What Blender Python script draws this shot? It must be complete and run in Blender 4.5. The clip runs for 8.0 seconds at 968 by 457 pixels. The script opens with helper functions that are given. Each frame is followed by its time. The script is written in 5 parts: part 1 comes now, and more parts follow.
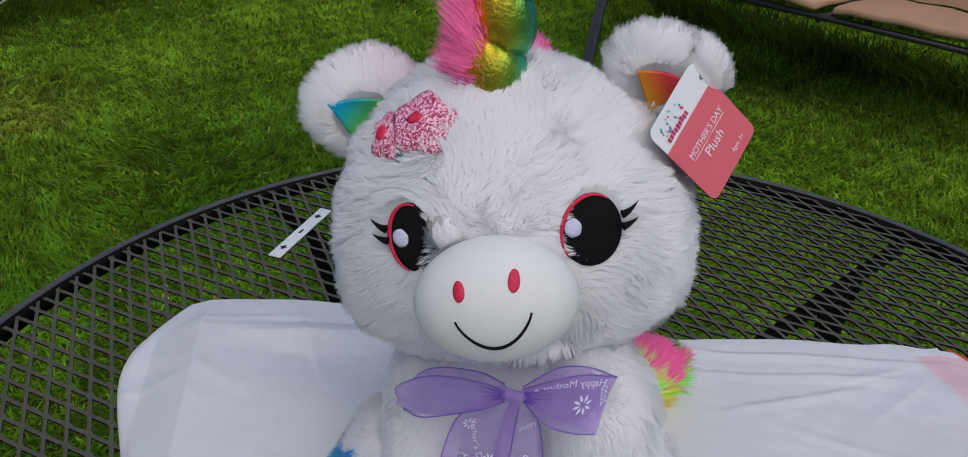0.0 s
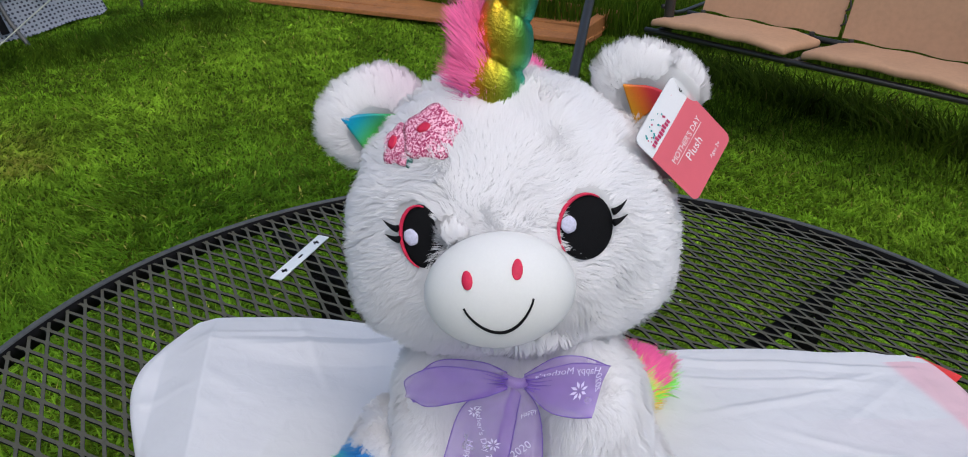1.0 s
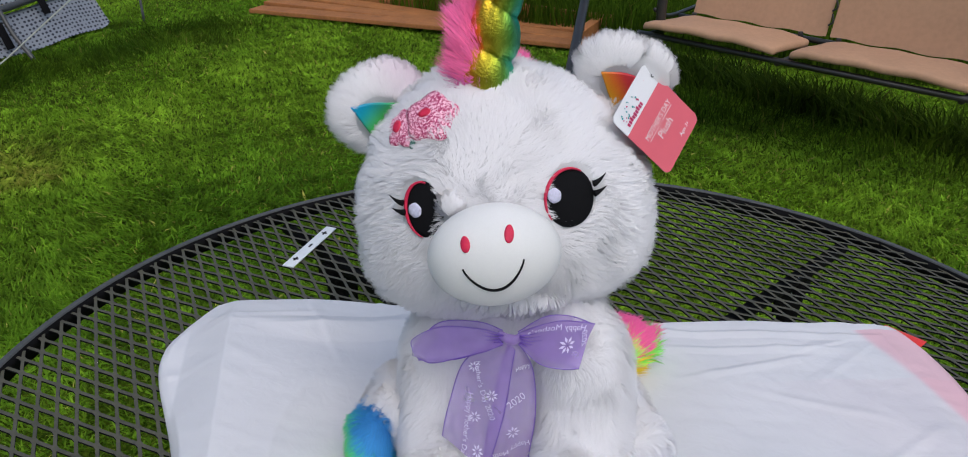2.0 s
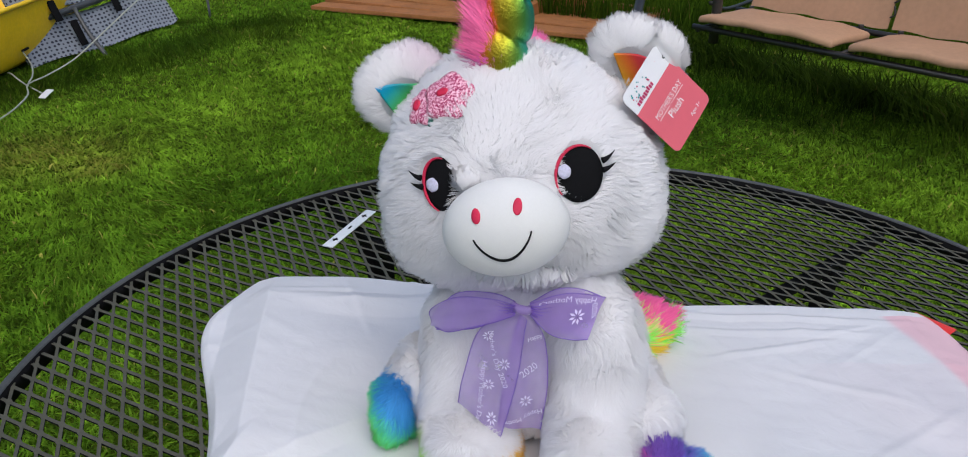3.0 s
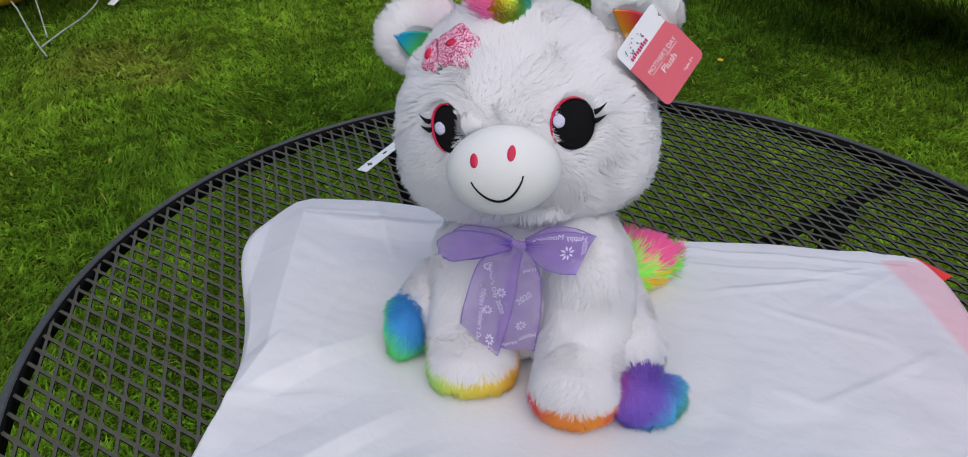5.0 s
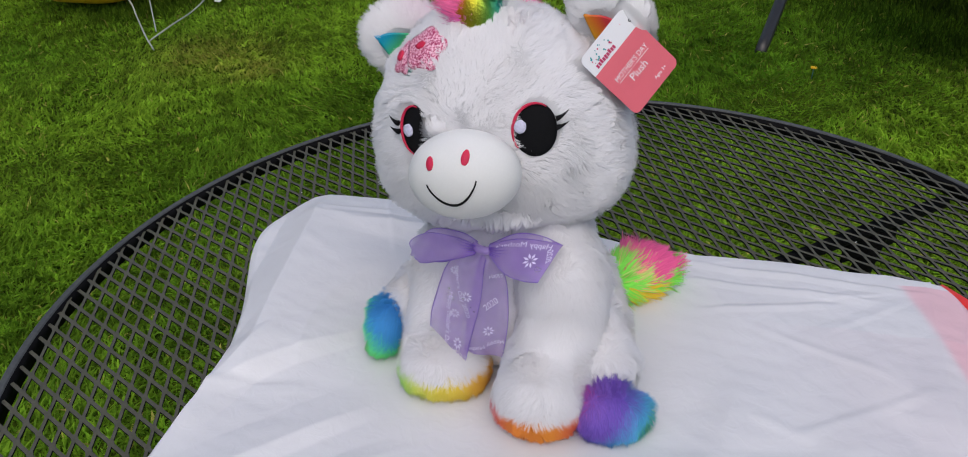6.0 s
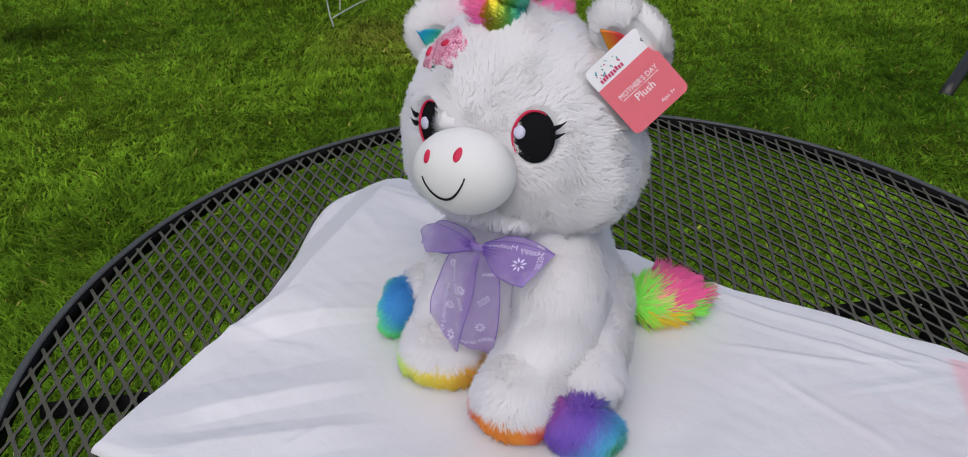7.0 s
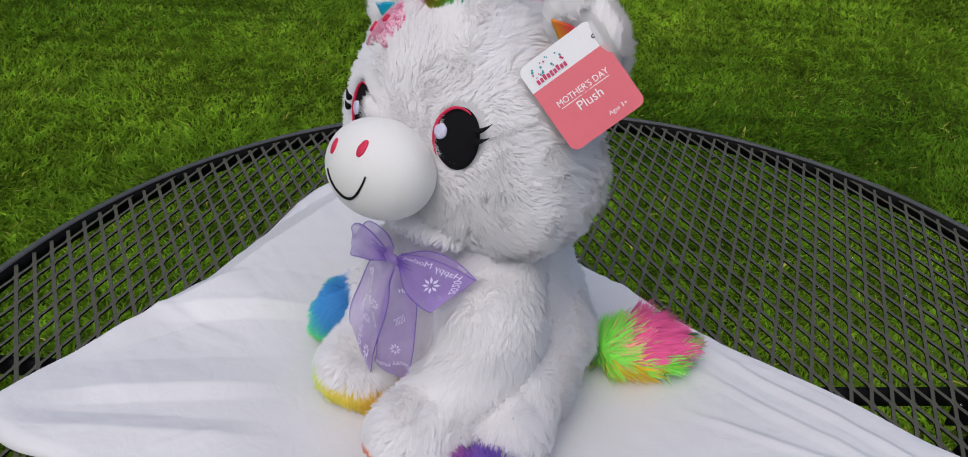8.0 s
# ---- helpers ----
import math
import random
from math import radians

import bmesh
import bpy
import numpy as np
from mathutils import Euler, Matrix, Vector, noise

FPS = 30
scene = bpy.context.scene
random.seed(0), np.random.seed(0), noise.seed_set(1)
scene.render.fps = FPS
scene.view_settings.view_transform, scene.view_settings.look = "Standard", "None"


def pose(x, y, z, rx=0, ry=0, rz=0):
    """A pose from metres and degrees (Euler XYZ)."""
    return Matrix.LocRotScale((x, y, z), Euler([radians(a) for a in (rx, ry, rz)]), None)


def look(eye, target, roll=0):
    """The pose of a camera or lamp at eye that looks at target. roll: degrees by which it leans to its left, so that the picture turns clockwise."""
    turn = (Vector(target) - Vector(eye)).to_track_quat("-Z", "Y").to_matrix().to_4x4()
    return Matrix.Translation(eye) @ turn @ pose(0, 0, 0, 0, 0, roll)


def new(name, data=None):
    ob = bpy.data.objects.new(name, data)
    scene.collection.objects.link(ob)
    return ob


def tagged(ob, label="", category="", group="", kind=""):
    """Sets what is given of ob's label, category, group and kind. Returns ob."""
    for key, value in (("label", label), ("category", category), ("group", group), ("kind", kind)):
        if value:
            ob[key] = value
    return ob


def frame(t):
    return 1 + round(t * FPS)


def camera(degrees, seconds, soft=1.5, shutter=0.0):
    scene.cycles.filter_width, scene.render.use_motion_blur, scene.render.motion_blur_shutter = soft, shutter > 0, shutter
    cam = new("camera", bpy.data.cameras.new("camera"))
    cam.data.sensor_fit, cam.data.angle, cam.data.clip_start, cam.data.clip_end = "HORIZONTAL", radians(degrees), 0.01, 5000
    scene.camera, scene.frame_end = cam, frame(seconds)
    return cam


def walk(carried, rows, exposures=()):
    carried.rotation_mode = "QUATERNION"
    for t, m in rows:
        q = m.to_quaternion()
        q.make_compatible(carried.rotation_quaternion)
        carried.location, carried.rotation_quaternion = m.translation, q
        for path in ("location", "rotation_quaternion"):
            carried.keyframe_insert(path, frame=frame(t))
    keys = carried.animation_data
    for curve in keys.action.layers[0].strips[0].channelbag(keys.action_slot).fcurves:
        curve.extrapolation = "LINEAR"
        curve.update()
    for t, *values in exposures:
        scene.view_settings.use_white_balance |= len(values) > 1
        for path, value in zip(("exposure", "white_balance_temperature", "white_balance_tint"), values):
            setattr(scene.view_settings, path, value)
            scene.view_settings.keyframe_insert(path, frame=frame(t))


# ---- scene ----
from mathutils import kdtree

cam = camera(59.52, 8.0, soft=1.0)
PATH = [
    (0, (0.0133, 0.0503, 1.2749), (0.0494, 1.7807, 0.2727), 1.92),
    (0.5, (0.0056, 0.0183, 1.2735), (0.0625, 1.7967, 0.3602), 1.83),
    (1, (-0.0040, -0.0121, 1.2690), (0.0791, 1.7737, 0.3724), 2.01),
    (1.5, (-0.0078, -0.0621, 1.2792), (0.1014, 1.7316, 0.4013), 1.50),
    (3, (0.0342, -0.1278, 1.2748), (-0.0256, 1.6637, 0.3877), -0.29),
    (3.5, (0.0566, -0.1638, 1.3060), (-0.0634, 1.6207, 0.4110), 0.42),
    (4, (0.0580, -0.1781, 1.3228), (-0.0823, 1.5490, 0.3241), 0.91),
    (4.5, (0.0666, -0.1773, 1.3296), (-0.0838, 1.5127, 0.2707), 0.73),
    (6, (0.2186, -0.1471, 1.3279), (-0.2241, 1.4897, 0.2673), -2.25),
    (6.5, (0.3205, -0.1228, 1.3254), (-0.3209, 1.4494, 0.2686), -1.26),
    (7, (0.3754, -0.1065, 1.3325), (-0.4414, 1.3880, 0.2840), -0.83),
    (7.5, (0.3972, -0.0374, 1.3210), (-0.5093, 1.3901, 0.2530), -0.91),
    (8, (0.4614, 0.0833, 1.2876), (-0.5986, 1.4022, 0.2215), 1.82),
]
EXPOSURE = [
    (0.0, -0.42, 6000, 8), (0.5, -0.22, 6000, 8), (1.0, 0.02, 6000, 8), (1.5, -0.08, 6000, 8), (3.0, 0.0, 6000, 8), (3.5, 0.05, 6000, 9),
    (4.0, -0.1, 6000, 9), (4.5, -0.18, 6000, 10), (6.0, -0.18, 6150, 10), (6.5, -0.17, 6200, 10), (7.0, -0.17, 6200, 10), (7.5, -0.17, 6200, 10), (8.0, -0.17, 6250, 10),
]
walk(cam, [(t, look(eye, target, roll)) for t, eye, target, roll in PATH], EXPOSURE)

# ---- light ----
world = bpy.data.worlds.new("overcast_sky")
scene.world = world
world.use_nodes = True
wn = world.node_tree
wn.nodes.clear()
sky = wn.nodes.new("ShaderNodeTexSky")
sky.sky_type = "NISHITA"
sky.sun_disc = False
sky.sun_elevation = radians(58)
sky.sun_rotation = radians(166)
sky.air_density = 1.0
sky.dust_density = 5.0
sky.ozone_density = 1.0
bg = wn.nodes.new("ShaderNodeBackground")
bg.inputs["Strength"].default_value = 0.14
wout = wn.nodes.new("ShaderNodeOutputWorld")
wn.links.new(sky.outputs["Color"], bg.inputs["Color"])
wn.links.new(bg.outputs["Background"], wout.inputs["Surface"])

sun_data = bpy.data.lights.new("sun", "SUN")
sun_data.energy = 0.75
sun_data.angle = radians(85)
sun_data.color = (1.0, 0.975, 0.955)
sun = new("sun", sun_data)
sun.matrix_world = look((0.55, -2.05, 4.5), (0, 0.3, 0.7))

TABLE_Z = 0.722          # top of the woven metal
TX, TY = 0.127, 0.609    # middle of the table


# ---- materials ----
def material(name, colour, rough=0.6, metal=0.0, var=0.0, scale=20.0, bump=0.0, bump_scale=200.0, coat=0.0, attr=""):
    m = bpy.data.materials.new(name)
    m.use_nodes = True
    nt = m.node_tree
    b = nt.nodes["Principled BSDF"]
    b.inputs["Base Color"].default_value = (*colour, 1)
    b.inputs["Roughness"].default_value = rough
    b.inputs["Metallic"].default_value = metal
    b.inputs["Coat Weight"].default_value = coat
    geo = nt.nodes.new("ShaderNodeNewGeometry")
    source = None
    if attr:
        a = nt.nodes.new("ShaderNodeAttribute")
        a.attribute_name = attr
        source = a.outputs["Color"]
        nt.links.new(source, b.inputs["Base Color"])
    if var:
        n1, n2 = nt.nodes.new("ShaderNodeTexNoise"), nt.nodes.new("ShaderNodeTexNoise")
        n1.inputs["Scale"].default_value, n2.inputs["Scale"].default_value = scale, scale * 9
        n1.inputs["Detail"].default_value = 6
        for n in (n1, n2):
            nt.links.new(geo.outputs["Position"], n.inputs["Vector"])
        add = nt.nodes.new("ShaderNodeMath")
        add.operation = "ADD"
        nt.links.new(n1.outputs["Fac"], add.inputs[0])
        nt.links.new(n2.outputs["Fac"], add.inputs[1])
        rangen = nt.nodes.new("ShaderNodeMapRange")
        rangen.inputs["From Min"].default_value, rangen.inputs["From Max"].default_value = 0.6, 1.4
        rangen.inputs["To Min"].default_value, rangen.inputs["To Max"].default_value = 1 - var, 1 + var
        nt.links.new(add.outputs[0], rangen.inputs["Value"])
        mix = nt.nodes.new("ShaderNodeVectorMath")
        mix.operation = "SCALE"
        mix.inputs[0].default_value = colour
        if source:
            nt.links.new(source, mix.inputs[0])
        nt.links.new(rangen.outputs[0], mix.inputs["Scale"])
        nt.links.new(mix.outputs[0], b.inputs["Base Color"])
    if bump:
        n3 = nt.nodes.new("ShaderNodeTexNoise")
        n3.inputs["Scale"].default_value = bump_scale
        n3.inputs["Detail"].default_value = 4
        nt.links.new(geo.outputs["Position"], n3.inputs["Vector"])
        bp = nt.nodes.new("ShaderNodeBump")
        bp.inputs["Strength"].default_value = bump
        bp.inputs["Distance"].default_value = 0.4 / bump_scale
        nt.links.new(n3.outputs["Fac"], bp.inputs["Height"])
        nt.links.new(bp.outputs["Normal"], b.inputs["Normal"])
    return m


def strand_material(name, attr="tint", colour=(0.8, 0.8, 0.8), through_share=0.35, rough=0.7, spread=0.12, gap=0.0, gloss=0.25, lie=""):
    """Hair, yarn or leaf: a soft surface that lets some light through, each strand a little different."""
    m = bpy.data.materials.new(name)
    m.use_nodes = True
    nt = m.node_tree
    nt.nodes.clear()
    out = nt.nodes.new("ShaderNodeOutputMaterial")
    pr = nt.nodes.new("ShaderNodeBsdfPrincipled")
    pr.inputs["Roughness"].default_value = rough
    pr.inputs["Specular IOR Level"].default_value = gloss
    tr = nt.nodes.new("ShaderNodeBsdfTranslucent")
    mx = nt.nodes.new("ShaderNodeMixShader")
    mx.inputs["Fac"].default_value = through_share
    geo = nt.nodes.new("ShaderNodeNewGeometry")
    rg = nt.nodes.new("ShaderNodeMapRange")
    rg.inputs["To Min"].default_value, rg.inputs["To Max"].default_value = 1 - spread, 1 + spread * 0.6
    nt.links.new(geo.outputs["Random Per Island"], rg.inputs["Value"])
    sc = nt.nodes.new("ShaderNodeVectorMath")
    sc.operation = "SCALE"
    if attr:
        a = nt.nodes.new("ShaderNodeAttribute")
        a.attribute_name = attr
        nt.links.new(a.outputs["Color"], sc.inputs[0])
    else:
        sc.inputs[0].default_value = colour
    nt.links.new(rg.outputs[0], sc.inputs["Scale"])
    nt.links.new(sc.outputs[0], pr.inputs["Base Color"])
    nt.links.new(sc.outputs[0], tr.inputs["Color"])
    nt.links.new(pr.outputs[0], mx.inputs[1])
    nt.links.new(tr.outputs[0], mx.inputs[2])
    if lie:
        w = nt.nodes.new("ShaderNodeAttribute")
        w.attribute_name = lie
        nt.links.new(w.outputs["Vector"], pr.inputs["Normal"])
        nt.links.new(w.outputs["Vector"], tr.inputs["Normal"])
    if gap:
        tp = nt.nodes.new("ShaderNodeBsdfTransparent")
        m2 = nt.nodes.new("ShaderNodeMixShader")
        m2.inputs["Fac"].default_value = gap
        nt.links.new(mx.outputs[0], m2.inputs[1])
        nt.links.new(tp.outputs[0], m2.inputs[2])
        nt.links.new(m2.outputs[0], out.inputs["Surface"])
    else:
        nt.links.new(mx.outputs[0], out.inputs["Surface"])
    return m


WHITE = (0.88, 0.875, 0.9)
M_FUR = strand_material("plush_fur", through_share=0.0, spread=0.03, gap=0.42, rough=0.9, gloss=0.1, lie="lie")
M_YARN = strand_material("plush_yarn", through_share=0.0, spread=0.14, gap=0.2, lie="lie")
M_FELT = material("brushed_felt", (0.71, 0.71, 0.70), 0.9, bump=0.25, bump_scale=900, var=0.02, scale=60)
M_BLACK = material("black_thread", (0.005, 0.005, 0.006), 0.85, bump=0.5, bump_scale=1400, var=0.25, scale=300)
M_BLACK.node_tree.nodes["Principled BSDF"].inputs["Specular IOR Level"].default_value = 0.15
M_RED = material("red_thread", (0.58, 0.01, 0.06), 0.6, bump=0.4, bump_scale=1400, var=0.2, scale=300)
M_LILAC = material("lilac_thread", (0.56, 0.55, 0.7), 0.6, bump=0.5, bump_scale=1400, var=0.3, scale=500)
M_INNER = material("rainbow_satin", (0.5, 0.5, 0.5), 0.45, attr="tint", bump=0.15, bump_scale=500, var=0.06, scale=80)
M_PAPER = material("tag_card_white", (0.74, 0.74, 0.77), 0.4, var=0.02, scale=90)
M_CORAL = material("tag_card_coral", (0.66, 0.115, 0.15), 0.35, var=0.03, scale=120)
M_INK_W = material("white_print", (0.82, 0.8, 0.82), 0.5)
M_PRINT = material("pale_lilac_print", (0.62, 0.55, 0.78), 0.6)
M_INK_R = material("crimson_print", (0.5, 0.03, 0.12), 0.5)
M_INK_T = material("teal_print", (0.02, 0.28, 0.3), 0.5)
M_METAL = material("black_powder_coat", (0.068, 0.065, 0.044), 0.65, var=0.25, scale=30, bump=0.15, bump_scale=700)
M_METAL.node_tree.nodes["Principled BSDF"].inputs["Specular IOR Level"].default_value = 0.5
M_RIM = material("charcoal_powder_coat", (0.06, 0.063, 0.062), 0.6, var=0.3, scale=25, bump=0.15, bump_scale=700)
# the table's coat again, darkened so that its colour carries the shade
M_SKIRT = material("shade_black_coat", (0.005, 0.005, 0.0055), 0.8, var=0.3, scale=25)
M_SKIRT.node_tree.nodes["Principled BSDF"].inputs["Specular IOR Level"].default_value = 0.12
M_STRIP = material("galvanised_strip", (0.66, 0.7, 0.72), 0.35, var=0.06, scale=90)
M_CLOTH_TAN = material("tan_sling_fabric", (0.42, 0.245, 0.145), 0.85, var=0.1, scale=6, bump=0.4, bump_scale=500)
M_TUBE = material("dark_bronze_tube", (0.02, 0.018, 0.017), 0.4, var=0.25, scale=20)
M_TUBE_GREY = material("grey_steel_tube", (0.055, 0.058, 0.062), 0.4, var=0.2, scale=20)
M_WOOD = material("weathered_cedar", (0.31, 0.12, 0.032), 0.75, var=0.35, scale=9, bump=0.5, bump_scale=90)
M_YELLOW = material("yellow_plastic", (0.88, 0.56, 0.01), 0.42, var=0.1, scale=7, bump=0.2, bump_scale=40)
M_CORD = material("grey_cord", (0.34, 0.36, 0.31), 0.6, var=0.1, scale=60)
M_GREYBOX = material("grey_painted_step", (0.4, 0.42, 0.46), 0.7, var=0.1, scale=12)
M_REDFILM = material("red_plastic_film", (0.72, 0.03, 0.02), 0.35, var=0.08, scale=40)
M_DROP = material("clear_water", (0.95, 0.97, 1.0), 0.02)
M_DROP.node_tree.nodes["Principled BSDF"].inputs["Transmission Weight"].default_value = 1.0
M_STEM = material("green_thread", (0.03, 0.12, 0.1), 0.6, bump=0.4, bump_scale=1400)


def glitter_material():
    m = material("pink_glitter", (0.62, 0.13, 0.25), 0.35)
    nt = m.node_tree
    b = nt.nodes["Principled BSDF"]
    geo = nt.nodes.new("ShaderNodeNewGeometry")
    v = nt.nodes.new("ShaderNodeTexVoronoi")
    v.inputs["Scale"].default_value = 1100
    nt.links.new(geo.outputs["Position"], v.inputs["Vector"])
    ramp = nt.nodes.new("ShaderNodeValToRGB")
    ramp.color_ramp.elements[0].color = (0.46, 0.03, 0.13, 1)
    ramp.color_ramp.elements[1].color = (0.85, 0.48, 0.6, 1)
    ramp.color_ramp.elements[0].position, ramp.color_ramp.elements[1].position = 0.35, 0.72
    sep = nt.nodes.new("ShaderNodeSeparateColor")
    nt.links.new(v.outputs["Color"], sep.inputs[0])
    nt.links.new(sep.outputs[0], ramp.inputs[0])
    nt.links.new(ramp.outputs[0], b.inputs["Base Color"])
    nrm = nt.nodes.new("ShaderNodeVectorMath")
    nrm.operation = "MULTIPLY_ADD"
    nrm.inputs[1].default_value = (0.7, 0.7, 0.7)
    nrm.inputs[2].default_value = (-0.35, -0.35, -0.35)
    nt.links.new(v.outputs["Color"], nrm.inputs[0])
    addn = nt.nodes.new("ShaderNodeVectorMath")
    nt.links.new(nrm.outputs[0], addn.inputs[0])
    nt.links.new(geo.outputs["Normal"], addn.inputs[1])
    nt.links.new(addn.outputs[0], b.inputs["Normal"])
    b.inputs["Metallic"].default_value = 0.0
    return m


M_GLITTER = glitter_material()


def horn_material():
    m = material("rainbow_foil", (0.5, 0.4, 0.1), 0.36, metal=0.95, attr="tint", bump=1.0, bump_scale=500)
    return m


M_HORN = horn_material()


def organza_material(name, colour, cover):
    m = bpy.data.materials.new(name)
    m.use_nodes = True
    nt = m.node_tree
    b = nt.nodes["Principled BSDF"]
    b.inputs["Base Color"].default_value = (*colour, 1)
    b.inputs["Roughness"].default_value = 0.4
    b.inputs["Sheen Weight"].default_value = 0.3
    out = nt.nodes["Material Output"]
    geo = nt.nodes.new("ShaderNodeNewGeometry")
    n = nt.nodes.new("ShaderNodeTexNoise")
    n.inputs["Scale"].default_value = 45
    nt.links.new(geo.outputs["Position"], n.inputs["Vector"])
    rg = nt.nodes.new("ShaderNodeMapRange")
    rg.inputs["To Min"].default_value, rg.inputs["To Max"].default_value = cover - 0.12, cover + 0.12
    nt.links.new(n.outputs["Fac"], rg.inputs["Value"])
    tp = nt.nodes.new("ShaderNodeBsdfTransparent")
    tl = nt.nodes.new("ShaderNodeBsdfTranslucent")
    tl.inputs["Color"].default_value = (*colour, 1)
    m1, m2 = nt.nodes.new("ShaderNodeMixShader"), nt.nodes.new("ShaderNodeMixShader")
    m1.inputs["Fac"].default_value = 0.35
    nt.links.new(b.outputs[0], m1.inputs[1])
    nt.links.new(tl.outputs[0], m1.inputs[2])
    nt.links.new(rg.outputs[0], m2.inputs["Fac"])
    nt.links.new(tp.outputs[0], m2.inputs[1])
    nt.links.new(m1.outputs[0], m2.inputs[2])
    nt.links.new(m2.outputs[0], out.inputs["Surface"])
    return m


M_ORGANZA = organza_material("purple_organza", (0.4, 0.24, 0.7), 0.46)
M_HEM = material("purple_hem", (0.12, 0.05, 0.36), 0.5)


def bag_material():
    m = bpy.data.materials.new("thin_white_plastic")
    m.use_nodes = True
    nt = m.node_tree
    b = nt.nodes["Principled BSDF"]
    b.inputs["Roughness"].default_value = 0.42
    b.inputs["Specular IOR Level"].default_value = 0.35
    geo = nt.nodes.new("ShaderNodeNewGeometry")
    a = nt.nodes.new("ShaderNodeAttribute")
    a.attribute_name = "tint"
    n = nt.nodes.new("ShaderNodeTexNoise")
    n.inputs["Scale"].default_value = 14
    n.inputs["Detail"].default_value = 5
    nt.links.new(geo.outputs["Position"], n.inputs["Vector"])
    rg = nt.nodes.new("ShaderNodeMapRange")
    rg.inputs["To Min"].default_value, rg.inputs["To Max"].default_value = 0.93, 1.05
    nt.links.new(n.outputs["Fac"], rg.inputs["Value"])
    sc = nt.nodes.new("ShaderNodeVectorMath")
    sc.operation = "SCALE"
    nt.links.new(a.outputs["Color"], sc.inputs[0])
    nt.links.new(rg.outputs[0], sc.inputs["Scale"])
    nt.links.new(sc.outputs[0], b.inputs["Base Color"])
    n3 = nt.nodes.new("ShaderNodeTexNoise")
    n3.inputs["Scale"].default_value = 60
    n3.inputs["Detail"].default_value = 5
    n3.inputs["Distortion"].default_value = 1.5
    nt.links.new(geo.outputs["Position"], n3.inputs["Vector"])
    bp = nt.nodes.new("ShaderNodeBump")
    bp.inputs["Strength"].default_value = 0.12
    bp.inputs["Distance"].default_value = 0.004
    nt.links.new(n3.outputs["Fac"], bp.inputs["Height"])
    nt.links.new(bp.outputs["Normal"], b.inputs["Normal"])
    return m


M_BAG = bag_material()


def ground_material():
    m = material("lawn_soil", (0.03, 0.05, 0.012), 0.95)
    nt = m.node_tree
    b = nt.nodes["Principled BSDF"]
    b.inputs["Specular IOR Level"].default_value = 0.02
    geo = nt.nodes.new("ShaderNodeNewGeometry")
    n1, n2 = nt.nodes.new("ShaderNodeTexNoise"), nt.nodes.new("ShaderNodeTexNoise")
    n1.inputs["Scale"].default_value, n2.inputs["Scale"].default_value = 1.7, 55
    n1.inputs["Detail"].default_value, n2.inputs["Detail"].default_value = 5, 6
    mx = nt.nodes.new("ShaderNodeMath")
    mx.operation = "ADD"
    for n, i in ((n1, 0), (n2, 1)):
        nt.links.new(geo.outputs["Position"], n.inputs["Vector"])
        nt.links.new(n.outputs["Fac"], mx.inputs[i])
    ramp = nt.nodes.new("ShaderNodeValToRGB")
    ramp.color_ramp.elements[0].position, ramp.color_ramp.elements[1].position = 0.38, 0.64
    ramp.color_ramp.elements[0].color = (0.022, 0.038, 0.004, 1)
    ramp.color_ramp.elements[1].color = (0.085, 0.135, 0.009, 1)
    half = nt.nodes.new("ShaderNodeMath")
    half.operation = "MULTIPLY"
    half.inputs[1].default_value = 0.5
    nt.links.new(mx.outputs[0], half.inputs[0])
    nt.links.new(half.outputs[0], ramp.inputs[0])
    nt.links.new(ramp.outputs[0], b.inputs["Base Color"])
    bp = nt.nodes.new("ShaderNodeBump")
    bp.inputs["Strength"].default_value = 0.8
    bp.inputs["Distance"].default_value = 0.02
    nt.links.new(n2.outputs["Fac"], bp.inputs["Height"])
    nt.links.new(bp.outputs["Normal"], b.inputs["Normal"])
    return m


M_GROUND = ground_material()
M_GRASS = strand_material("grass_blades", through_share=0.4, rough=0.85, spread=0.32, gloss=0.08)


def dotted_material():
    """Pale grey outdoor fabric printed with staggered dark leaf marks."""
    m = material("dotted_outdoor_fabric", (0.4, 0.43, 0.48), 0.85)
    nt = m.node_tree
    b = nt.nodes["Principled BSDF"]
    uv = nt.nodes.new("ShaderNodeUVMap")
    v = nt.nodes.new("ShaderNodeTexVoronoi")
    v.feature = "F1"
    v.inputs["Scale"].default_value = 31
    v.inputs["Randomness"].default_value = 0.25
    nt.links.new(uv.outputs[0], v.inputs["Vector"])
    ramp = nt.nodes.new("ShaderNodeValToRGB")
    ramp.color_ramp.elements[0].color = (0.012, 0.016, 0.03, 1)
    ramp.color_ramp.elements[1].color = (0.23, 0.25, 0.29, 1)
    ramp.color_ramp.elements[0].position, ramp.color_ramp.elements[1].position = 0.26, 0.34
    nt.links.new(v.outputs["Distance"], ramp.inputs[0])
    nt.links.new(ramp.outputs[0], b.inputs["Base Color"])
    return m


M_DOTS = dotted_material()


